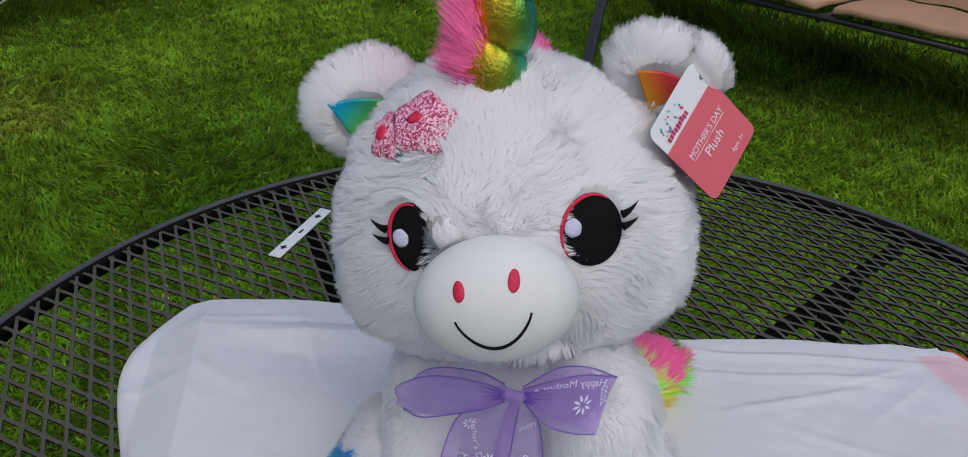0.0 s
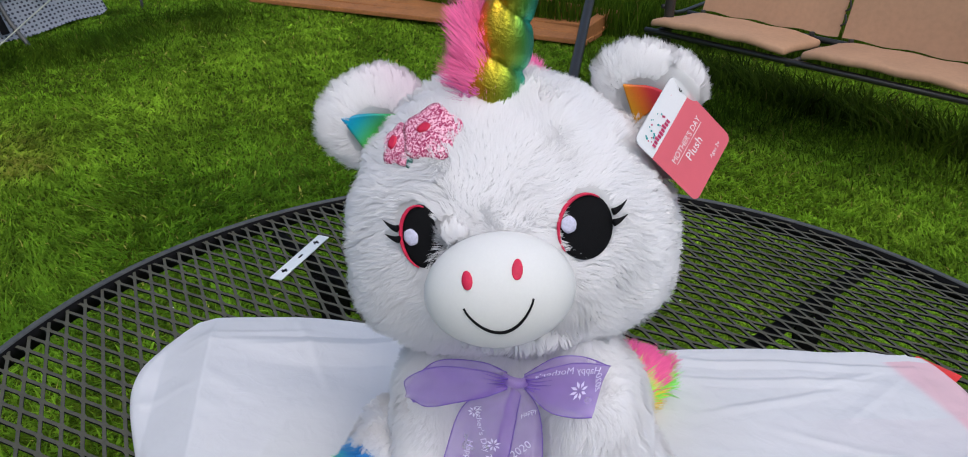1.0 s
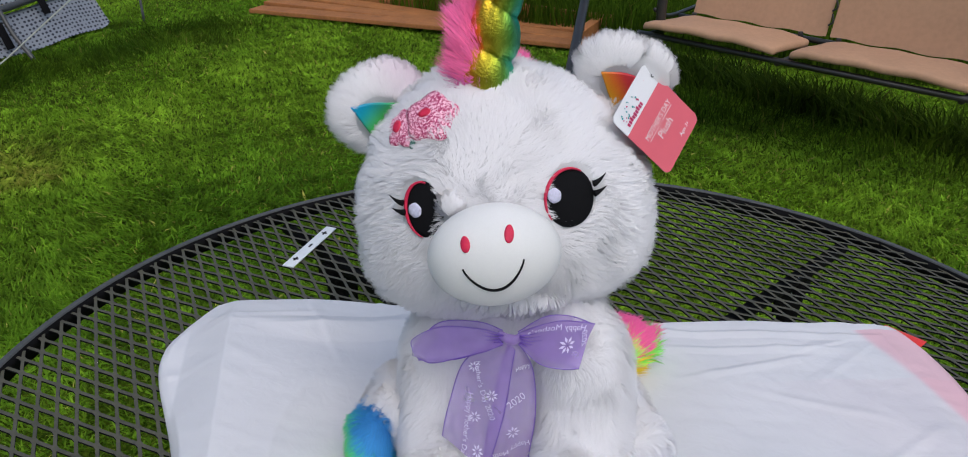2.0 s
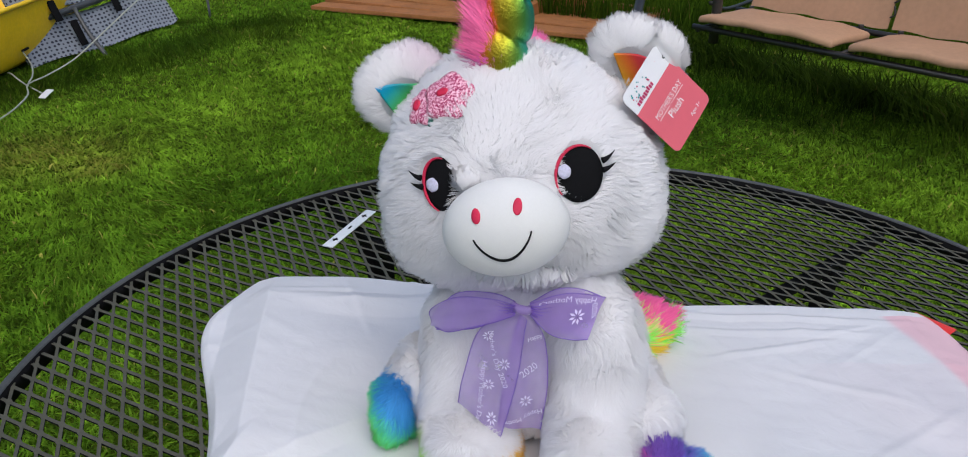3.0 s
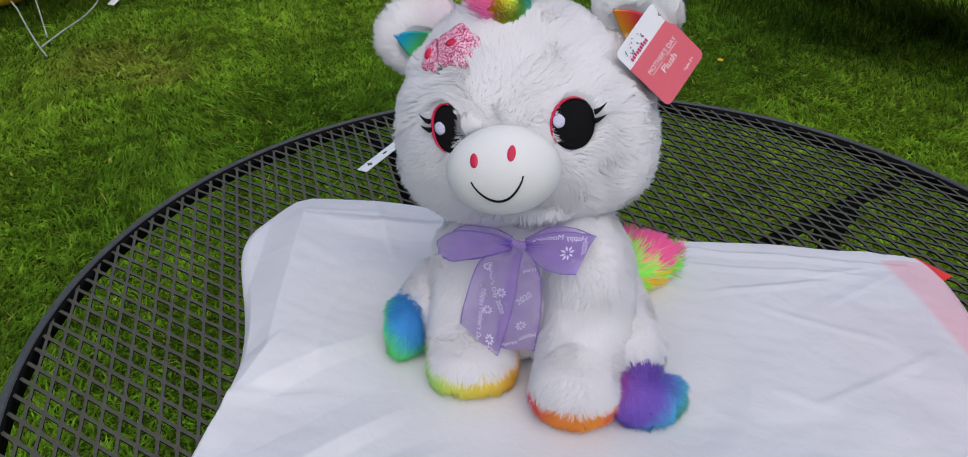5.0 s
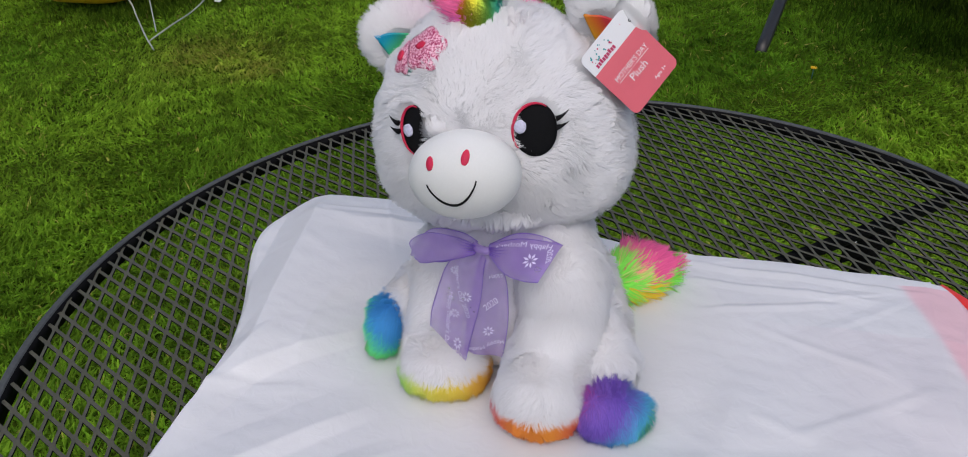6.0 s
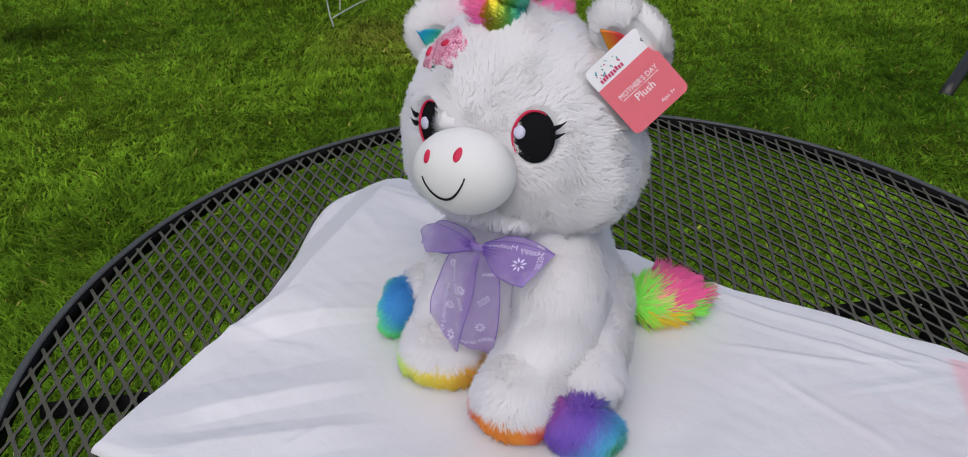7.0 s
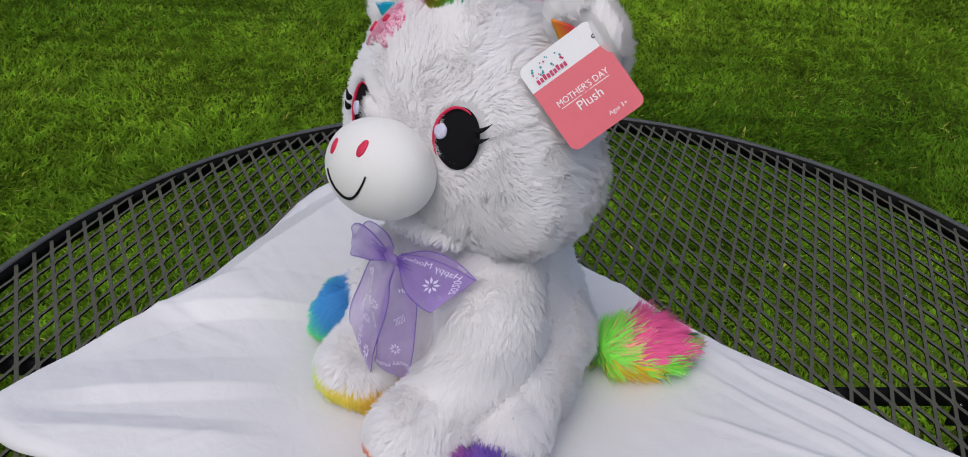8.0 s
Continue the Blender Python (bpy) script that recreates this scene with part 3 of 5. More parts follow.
def sheet_height(p):
    """Height of the sheet over the table top at places p."""
    q = np.c_[p, np.zeros(len(p))]
    z = 0.005 + np.abs(waves(q, 0.11, 61)[:, 0]) * 0.003 + crumple(p, 0.11, 63) * 0.42 + crumple(p, 0.03, 81) * 0.2
    z += 0.006 * np.exp(-((p[:, 0] - 0.43) / 0.1) ** 2 - ((p[:, 1] - 0.55) / 0.14) ** 2)
    for a, b, h, n, f in (((-0.262, 0.80), (-0.215, 0.47), 0.028, 0.16, 0.05), ((-0.2, 0.52), (-0.26, 0.35), 0.009, 0.04, 0.03), ((-0.09, 0.56), (-0.23, 0.42), 0.0075, 0.02, 0.045),
                          ((-0.05, 0.44), (-0.2, 0.29), 0.0065, 0.018, 0.04), ((0.0, 0.39), (-0.18, 0.25), 0.006, 0.03, 0.02), ((-0.2, 0.74), (0.0, 0.77), 0.007, 0.02, 0.03)):
        z += fold(p, a, b, h, n, f)
    for a, b, h, n, f in (((0.24, 0.745), (0.5, 0.725), 0.003, 0.006, 0.012), ((0.24, 0.71), (0.44, 0.70), 0.003, 0.006, 0.012), ((0.26, 0.655), (0.40, 0.685), 0.003, 0.006, 0.01),
                          ((0.505, 0.735), (0.485, 0.42), 0.009, 0.03, 0.035), ((0.47, 0.70), (0.40, 0.45), 0.003, 0.03, 0.03), ((0.3, 0.55), (0.24, 0.3), 0.003, 0.05, 0.03)):
        z += fold(p, a, b, h * 0.65, n, f)
    r = np.random.default_rng(5)
    for _ in range(46):
        a = r.uniform(0, 2 * math.pi)
        d = np.array([math.cos(a), math.sin(a)])
        start = np.array([0.08, 0.52]) + d * r.uniform(0.2, 0.4) + r.normal(size=2) * 0.05
        turned = a + r.normal() * 0.35
        z += fold(p, start, start + np.array([math.cos(turned), math.sin(turned)]) * r.uniform(0.05, 0.16), r.uniform(0.0005, 0.0018), r.uniform(0.004, 0.016), r.uniform(0.004, 0.016))
    foot = np.hypot((p[:, 0] - 0.06) / 0.17, (p[:, 1] - 0.54) / 0.17)
    flat = np.clip((1.35 - foot) / 0.5, 0, 1)
    return z * (1 - flat) + 0.005 * flat


def build_sheet():
    left, right, back, front = sheet_lines()
    nu, nv = 320, 250
    u, w = np.meshgrid(np.linspace(0, 1, nu), np.linspace(0, 1, nv))
    u, w = u.ravel(), w.ravel()
    L, Rr, B, F = along(left, w), along(right, w), along(back, u), along(front, u)
    c00, c10, c01, c11 = left[0], right[0], left[-1], right[-1]
    U, W = u[:, None], w[:, None]
    p = (1 - U) * L + U * Rr + (1 - W) * F + W * B - ((1 - U) * (1 - W) * c00 + U * (1 - W) * c10 + (1 - U) * W * c01 + U * W * c11)
    p += waves(np.c_[p, np.zeros(len(p))], 0.04, 71)[:, :2] * 0.002
    edge = np.minimum.reduce([u * nu, (1 - u) * nu, w * nv, (1 - w) * nv])
    fall = np.clip(edge / 5.0, 0, 1) ** 0.5
    z = TABLE_Z + 0.0015 + sheet_height(p) * fall
    v = np.c_[p, z]
    idx = np.arange(nu * nv).reshape(nv, nu)
    faces = np.stack([idx[:-1, :-1], idx[:-1, 1:], idx[1:, 1:], idx[1:, :-1]], -1).reshape(-1, 4).tolist()
    under = np.c_[p, np.full(len(p), TABLE_Z + 0.0008)]
    ring = np.r_[idx[0], idx[1:, -1], idx[-1, -2::-1], idx[-2:0:-1, 0]]
    k = len(v)
    base = under[ring]
    faces += [(int(ring[i]), int(ring[i - 1]), k + (i - 1) % len(ring), k + i) for i in range(len(ring))]
    v = np.vstack([v, base])
    q = np.c_[p, np.zeros(len(p))]
    pinkness = 1 / (1 + np.exp(-(p[:, 0] + 0.25 * (p[:, 1] - 0.6) - 0.515 + waves(q, 0.08, 77)[:, 0] * 0.006) / 0.002)) * (p[:, 1] < 0.74)
    faint = 0.22 / (1 + np.exp(-(p[:, 0] - 0.40 + 0.2 * (p[:, 1] - 0.5)) / 0.03)) * (p[:, 1] < 0.64)
    s = np.clip(pinkness * 0.9 + faint * 0.5, 0, 1)[:, None]
    tint = np.array([0.655, 0.655, 0.675]) * (1 - s) + np.array([0.72, 0.46, 0.51]) * s
    tint = np.vstack([tint, tint[ring]])
    ob = put("plastic_bag", mesh_data("plastic_bag", v, faces, M_BAG, True, tint))
    tagged(ob, "creased white plastic bag with a pink end, lying on table", "bag")
    part("red_print", box((0.05, 0.03, 0.0012), Matrix.Translation((0.534, 0.738, TABLE_Z + 0.0018)) @ Matrix.Rotation(radians(-50), 4, "Z"), 0.0005), M_REDFILM, ob, "bright red printed patch at the corner")
    # second layer that shows behind the upper one
    us = np.linspace(0.52, 0.965, 60)
    edge = along(back, us)
    depth = 0.011 * np.clip((us - 0.52) / 0.08, 0, 1) + 0.002 * np.sin(us * 40)
    verts, faces = [], []
    for z in (0.0012, 0.0034):
        for k in (0, 1):
            shift = np.c_[np.zeros(60), (depth if k else np.full(60, -0.03))]
            verts.append(np.c_[edge + shift, np.full(60, TABLE_Z + z)])
    verts = np.vstack(verts)
    for i in range(59):
        faces += [(i, i + 1, 61 + i, 60 + i), (120 + i, 180 + i, 181 + i, 121 + i), (60 + i, 61 + i, 181 + i, 180 + i)]
    faces.append((59, 119, 239, 179))
    put("under_layer", mesh_data("under_layer", verts, faces, M_BAG, False, np.tile([0.655, 0.655, 0.675], (240, 1))), ob, "second white layer of the bag")


def build_strip():
    a, b = Vector((-0.178, 1.043, TABLE_Z + 0.0015)), Vector((-0.222, 0.923, TABLE_Z + 0.0015))
    d = (b - a).normalized()
    m = Matrix.Translation((a + b) / 2) @ Matrix.Rotation(math.atan2(d.y, d.x), 4, "Z")
    strip = part("metal_strip", box(((b - a).length, 0.0165, 0.002), m, 0.0006), M_STRIP)
    tagged(strip, "pale flat metal strip with dark slots, lying on the table", "strip")
    for s, kind in ((-0.042, 2), (0.0, 1), (0.042, 2)):
        bm = box((0.010, 0.0028, 0.0012), m @ Matrix.Translation((s, 0, 0.0009)), 0.0003)
        if kind == 2:
            b2 = box((0.0028, 0.0085, 0.0011), m @ Matrix.Translation((s, 0, 0.0009)), 0.0003)
            me = bpy.data.meshes.new("slot")
            b2.to_mesh(me)
            b2.free()
            bm.from_mesh(me)
        part("slot", bm, M_BLACK, strip, "dark slot")


# ---- garden things ----
def build_swing():
    sw = thing("garden_swing", (1.3, 3.3, 0), "garden swing seat with tan sling fabric on a dark tube frame", "swing seat")
    u = np.array([0.70, -0.714])
    n = np.array([0.714, 0.70])
    o = np.array([0.815, 3.50])
    P = lambda s, d, z: (*(o + u * s + n * d), z)
    turn = math.atan2(u[1], u[0])
    for s0, s1 in ((0.0, 0.60), (0.66, 1.30)):
        m = Matrix.Translation(P((s0 + s1) / 2, 0.17, 0.478)) @ Matrix.Rotation(turn, 4, "Z") @ Matrix.Rotation(radians(-3), 4, "X")
        bm = box((s1 - s0, 0.34, 0.03), None, 0.012, 3)
        bmesh.ops.subdivide_edges(bm, edges=[e for e in bm.edges if e.calc_length() > 0.2], cuts=10, use_grid_fill=True)
        for w in bm.verts:
            w.co.z += 0.010 * math.cos(w.co.x / (s1 - s0) * 3) * math.cos(w.co.y / 0.34 * 3) - 0.016 * abs(2 * w.co.x / (s1 - s0)) ** 5 + 0.003 * math.sin(w.co.x * 31 + w.co.y * 17)
            w.co.y += 0.012 * abs(2 * w.co.x / (s1 - s0)) ** 6 * (1 if w.co.y < 0 else 0)
        bmesh.ops.transform(bm, matrix=m, verts=bm.verts)
        part("seat_cushion", bm, M_CLOTH_TAN, sw)
        # backrest sling
        verts, faces = [], []
        nu, nv = 30, 14
        for lay in (0, 1):
            for j in range(nv):
                for i in range(nu):
                    a, b = i / (nu - 1), j / (nv - 1)
                    verts.append(P((0.04 if s0 == 0 else 0.668) + a * (0.61 if s0 == 0 else 0.66), 0.36 + b * 0.16 + lay * 0.006, 0.485 + b * 0.55 + 0.004 * math.sin(19 * a) * (1 - b)))
        for lay in (0, 1):
            for j in range(nv - 1):
                for i in range(nu - 1):
                    k = lay * nu * nv + j * nu + i
                    q = (k, k + 1, k + nu + 1, k + nu)
                    faces.append(q if lay == 0 else q[::-1])
        put("backrest", mesh_data("backrest", verts, faces, M_CLOTH_TAN), sw)
        for s in (s0 + 0.05, s1 - 0.05):
            part("clip", box((0.02, 0.012, 0.03), Matrix.Translation(P(s, 0.35, 0.475)), 0.003), M_TUBE, sw)
    for z, d in ((0.437, 0.03), (0.43, 0.33), (0.462, 0.36)):
        part("rail", tube([P(-0.03, d, z), P(1.36, d, z)], 0.012, 10), M_TUBE, sw)
    for s in (0.0, 0.615, 1.28):
        part("crossbar", tube([P(s, 0.02, 0.43), P(s, 0.34, 0.425)], 0.012, 8), M_TUBE, sw)
    for k in range(9):
        part("lace", tube(bend([P(0.651, 0.362 + 0.018 * k, 0.53 + k * 0.055), P(0.668, 0.364 + 0.018 * k, 0.545 + k * 0.055), P(0.659, 0.368 + 0.018 * k, 0.575 + k * 0.055)], 4), 0.004, 6), M_TUBE, sw)
    part("hanger", tube(bend([P(0.02, 0.12, 0.36), P(0.02, 0.12, 0.6), P(0.0, 0.16, 0.95), P(0.0, 0.2, 1.5)], 5), 0.022, 10), M_TUBE, sw)
    part("hanger", tube(bend([P(1.34, 0.12, 0.36), P(1.34, 0.12, 0.6), P(1.34, 0.16, 0.95), P(1.34, 0.2, 1.5)], 5), 0.022, 10), M_TUBE, sw)
    part("armrest", tube(bend([P(0.0, 0.1, 0.53), P(-0.12, 0.42, 0.44), P(-0.2, 0.8, 0.42)], 6), 0.01, 8), M_TUBE, sw)
    part("stand_leg", tube(bend([(0.487, 3.496, 0.0), (0.60, 4.0, 0.15), (0.807, 4.9, 0.425), (0.95, 5.3, 0.9), (1.05, 5.45, 1.7)], 6), 0.026, 12), M_TUBE, sw)


def build_timber():
    fr = thing("timber_frame", (0, 5.1, 0), "weathered brown timber bed frame lying on the lawn", "timber frame")
    u = np.array([0.9, -0.436])
    n = np.array([0.436, 0.9])
    o = np.array([-1.23, 5.93])
    ang = math.atan2(u[1], u[0])
    def beam(name, s, d, z, length, width, height, across=False, seed=0):
        m = Matrix.Translation((*(o + u * s + n * d), z)) @ Matrix.Rotation(ang + (math.pi / 2 if across else 0), 4, "Z") @ Matrix.Rotation(0.012 * ((seed * 7) % 5 - 2), 4, "Y")
        part(name, box((length, width, height), m, 0.006), M_WOOD, fr, smooth=False)
    for k, d in enumerate((-0.02, 0.15, 0.32)):
        beam("board", 0.62, d, 0.04 + 0.004 * k, 1.5, 0.155, 0.03, seed=k)
        beam("board", 1.83, d, 0.036 + 0.004 * k, 0.9, 0.155, 0.03, seed=k + 3)
    beam("back_beam", 1.07, 0.46, 0.09, 2.45, 0.05, 0.14, seed=2)
    beam("cross_beam", 1.42, 0.2, 0.085, 0.5, 0.06, 0.09, True, 1)
    beam("cross_beam", 2.24, 0.2, 0.085, 0.5, 0.06, 0.09, True, 3)
    for s in (1.02, 1.14):
        beam("stake", s, 0.53, 0.16, 0.05, 0.05, 0.32, seed=4)


def build_lounger():
    lo = thing("sun_lounger", (-2.4, 4.9, 0), "folded lounger with pale grey dotted fabric and dark straps", "lounger")
    u = unit(np.array([[0.33, 0.944]]))[0]
    n = np.array([-u[1], u[0]])
    o = np.array([-2.575, 4.30])
    P = lambda s, d, z: (*(o + u * s + n * d), z)
    def panel(name, s0, s1, z0, z1, d0, d1):
        nu, nv = 36, 14
        verts, faces, uv = [], [], []
        for lay in (0, 1):
            for j in range(nv):
                for i in range(nu):
                    a, b = i / (nu - 1), j / (nv - 1)
                    # rounded far corner
                    s = s0 + a * (s1 - s0)
                    lim = 1 - max(0, (a - 0.92) / 0.08) ** 2 * 0.22
                    b2 = 0.5 + (b - 0.5) * lim
                    verts.append(P(s, d0 + (d1 - d0) * b2 + lay * 0.02 + 0.008 * math.sin(8 * a), z0 + (z1 - z0) * b2 + 0.008 * math.sin(11 * a)))
                    uv.append((s, b2 * (abs(z1 - z0) + abs(d1 - d0))))
        for lay in (0, 1):
            for j in range(nv - 1):
                for i in range(nu - 1):
                    k = lay * nu * nv + j * nu + i
                    faces.append((k, k + 1, k + nu + 1, k + nu))
        for j in range(nv - 1):
            k = j * nu + nu - 1
            faces.append((k, k + nu, k + nu + nu * nv, k + nu * nv))
        for i in range(nu - 1):
            k = (nv - 1) * nu + i
            faces += [(k, k + nu * nv, k + 1 + nu * nv, k + 1), (i, i + 1, i + 1 + nu * nv, i + nu * nv)]
        return put(name, mesh_data(name, verts, faces, M_DOTS, True, uv=uv), lo)
    panel("seat_panel", 0.02, 1.24, 0.02, 0.22, 0.0, 0.12)
    panel("back_panel", 0.1, 1.12, 0.27, 0.62, 0.15, 0.3)
    part("side_rail", tube(bend([P(-0.05, 0.1, 0.22), P(0.4, 0.1, 0.245), P(0.85, 0.11, 0.28), P(1.25, 0.13, 0.36)], 5), 0.02, 10), M_TUBE_GREY, lo)
    part("leg", tube(bend([P(0.44, 0.06, 0.26), P(0.42, -0.03, 0.13), P(0.4, -0.16, 0.0)], 5), 0.013, 10), M_TUBE_GREY, lo)
    for s, d, z, ln in ((0.40, 0.02, 0.13, 0.15), (0.30, 0.06, 0.27, 0.12), (0.75, 0.05, 0.24, 0.12)):
        part("strap", box((0.05, 0.012, ln), Matrix.Translation(P(s, d, z)) @ Matrix.Rotation(math.atan2(u[1], u[0]), 4, "Z") @ Matrix.Rotation(radians(-22), 4, "X"), 0.004), M_BLACK, lo, "black webbing strap")


def build_sled():
    sl = thing("plastic_sled", (-2.95, 4.25, 0), "deep yellow plastic sled with a rolled lip, on grass", "sled")
    cx, cy, half, reach, high = -2.90, 4.33, 0.34, 0.92, 0.33
    sides, rows = 72, 14
    def ring(f, inset):
        out = []
        for k in range(sides):
            a = 2 * math.pi * k / sides
            c, s = math.cos(a), math.sin(a)
            x = math.copysign(abs(c) ** 0.4, c) * (half - inset)
            y = math.copysign(abs(s) ** 0.75, s) * (reach - inset)
            bow = max(0.0, y / reach) ** 3
            bilge = 0.74 + 0.26 * math.sqrt(1 - (1 - f) ** 2)
            grow = bilge + 0.006 * math.sin(6 * math.pi * f)
            z = 0.035 + f * high + bow * 0.16 * (1 - f * 0.4)
            out.append((cx + x * bilge + 0.02 * y / reach, cy + y * grow + bow * 0.1 * f, z))
        return out
    bm = bmesh.new()
    skins = []
    for inset in (0.0, 0.008):
        lines = [[bm.verts.new(p) for p in ring(j / rows, inset)] for j in range(rows + 1)]
        for j in range(rows):
            for k in range(sides):
                q = (lines[j][k], lines[j][(k + 1) % sides], lines[j + 1][(k + 1) % sides], lines[j + 1][k])
                bm.faces.new(q if inset == 0 else q[::-1])
        bm.faces.new(lines[0][::-1] if inset == 0 else lines[0])
        skins.append(lines)
    for k in range(sides):
        a, b = skins[0][rows], skins[1][rows]
        bm.faces.new((a[k], a[(k + 1) % sides], b[(k + 1) % sides], b[k]))
    shell = part("shell", bm, M_YELLOW, sl, "yellow moulded plastic shell")
    part("lip", tube(ring(1.0, -0.008), 0.013, 8, True), M_YELLOW, shell, "rolled yellow lip")
    part("runner", box((0.05, 1.1, 0.04), pose(cx + 0.14, cy - 0.05, 0.02), 0.012), M_YELLOW, shell)
    part("runner", box((0.05, 1.1, 0.04), pose(cx - 0.14, cy - 0.05, 0.02), 0.012), M_YELLOW, shell)
    part("slot", box((0.012, 0.07, 0.012), pose(-2.577, 4.30, 0.13, 0, 0, 3), 0.003), M_BLACK, shell, "dark moulded slot")


def build_cord():
    co = thing("cord", (-2.4, 4.0, 0), "thin pale cord with a white plastic tag, lying over the grass", "cord")
    for way, thick in (
            ([(-2.28, 3.19, 0.015), (-2.263, 3.372, 0.035), (-2.264, 3.555, 0.04), (-2.305, 3.765, 0.045), (-2.395, 3.94, 0.045), (-2.35, 4.06, 0.06), (-2.26, 4.2, 0.11), (-2.16, 4.36, 0.21), (-2.02, 4.5, 0.34), (-1.98, 4.85, 0.42)], 0.004),
            ([(-2.60, 4.13, 0.05), (-2.542, 4.067, 0.06), (-2.461, 3.988, 0.05), (-2.395, 3.935, 0.04), (-2.264, 3.823, 0.035)], 0.004),
            ([(-2.395, 3.945, 0.05), (-2.425, 4.05, 0.06), (-2.47, 4.14, 0.09), (-2.575, 4.27, 0.125)], 0.0035),
            ([(-2.585, 3.70, 0.24), (-2.56, 3.635, 0.195), (-2.482, 3.545, 0.12), (-2.379, 3.401, 0.05), (-2.324, 3.322, 0.015)], 0.0035),
            ([(-2.62, 3.56, 0.1), (-2.558, 3.503, 0.08), (-2.484, 3.419, 0.05), (-2.306, 3.212, 0.03), (-2.198, 3.1, 0.012)], 0.004)):
        part("rope", tube(bend(way, 6), thick, 8), M_CORD, co)
    part("plastic_tag", box((0.062, 0.062, 0.006), pose(-2.225, 3.785, 0.045, 28, -8, -34), 0.002), M_PAPER, co, "white plastic tag")


def build_stake():
    st = part("garden_stake", tube(bend([(-2.03, 5.66, 0.0), (-2.06, 5.72, 0.25), (-2.1, 5.8, 0.6)], 4), 0.009, 8), M_TUBE_GREY)
    tagged(st, "thin grey metal stake standing in the grass", "stake")


def build_step():
    st = part("concrete_step", box((0.9, 0.5, 0.3), pose(-4.35, 5.9, 0.15, 0, 0, 20), 0.015), M_GREYBOX)
    tagged(st, "pale grey painted step behind the tub", "step")


def build_dandelion():
    da = thing("dandelion", (0.675, 3.225, 0), "small yellow dandelion in the lawn", "flower")
    part("stem", tube([(0.675, 3.225, 0), (0.677, 3.223, 0.05)], 0.0015, 6), M_STEM, da)
    bm = bmesh.new()
    for k in range(22):
        a, e = k * 2.4, 0.25 + 0.5 * (k % 3) / 3
        m = Matrix.Translation((0.677, 3.223, 0.05)) @ Matrix.Rotation(a, 4, "Z") @ Matrix.Rotation(-e, 4, "Y") @ Matrix.Translation((0.007, 0, 0))
        bmesh.ops.create_cube(bm, size=1, matrix=m @ Matrix.Diagonal((0.014, 0.003, 0.001, 1)))
    part("petals", bm, M_YELLOW, da)


def build_droplets():
    r = np.random.default_rng(77)
    v0, f0 = sphere_grid(1)
    verts, faces = [], []
    e1, e2 = np.array([0.0245, -0.0113]), np.array([-0.0095, 0.0255])
    while len(faces) < 90 * len(f0):
        i, j = r.integers(-26, 26, 2)
        p = np.array([TX, TY]) + e1 * i + e2 * (j + r.uniform())
        if np.hypot(*(p - (TX, TY))) > 0.58 or (-0.33 < p[0] < 0.57 and p[1] < 0.83):
            continue
        k = len(verts) * len(v0)
        verts.append(v0 * r.uniform(0.0007, 0.0015) * [1, 1, 0.7] + [*p, TABLE_Z - 0.0008])
        faces += (f0 + k).tolist()
    ob = put("water_droplets", mesh_data("water_droplets", np.vstack(verts), faces, M_DROP))
    tagged(ob, "tiny clear water droplets on the table's metal mesh", "droplets", kind="stuff")


build_ground()
build_lawn()
build_table()
build_sheet()
build_droplets()
build_strip()
build_swing()
build_timber()
build_lounger()
build_sled()
build_cord()
build_stake()
build_step()
build_dandelion()


# ---- plush unicorn ----
toy = thing("plush_unicorn", (0.06, 0.55, TABLE_Z + 0.006), "white fluffy plush unicorn with rainbow horn, sitting on the bag", "plush toy")
CROWN = pose(0.040, 0.566, 0.985, 0, 0, -11) @ pose(0, 0, 0, 0, -9.7, 0)   # carries ears, horn and mane
HEAD = pose(0.040, 0.566, 0.985, 0, 0, -5) @ pose(0, 0, 0, 0, -9.7, 0)
HR = np.array(HEAD.to_3x3())
HC = np.array(HEAD.translation)
RX, RYF, RYB, RZU, RZD, PW = 0.121, 0.0575, 0.094, 0.111, 0.105, 2.6


def head_reach(d):
    """How far the head's skin lies from its middle along unit ways d, in the head's own axes."""
    ry = np.where(d[:, 1] < 0, RYF, RYB)
    rz = np.where(d[:, 2] > 0, RZU, RZD)
    rx = RX * (1 - 0.10 * d[:, 2])
    pw = 2.3 - 0.3 * np.tanh(d[:, 2] * 3)
    return (np.abs(d[:, 0] / rx) ** pw + np.abs(d[:, 1] / ry) ** pw + np.abs(d[:, 2] / rz) ** pw) ** (-1 / pw)


def slope(z):
    """The brow leans back with height."""
    z = np.maximum(z, 0)
    return 0.17 * z * z / (z + 0.02)


def to_world(p):
    return np.asarray(p) @ HR.T + HC


def to_head(p):
    return (np.asarray(p) - HC) @ HR


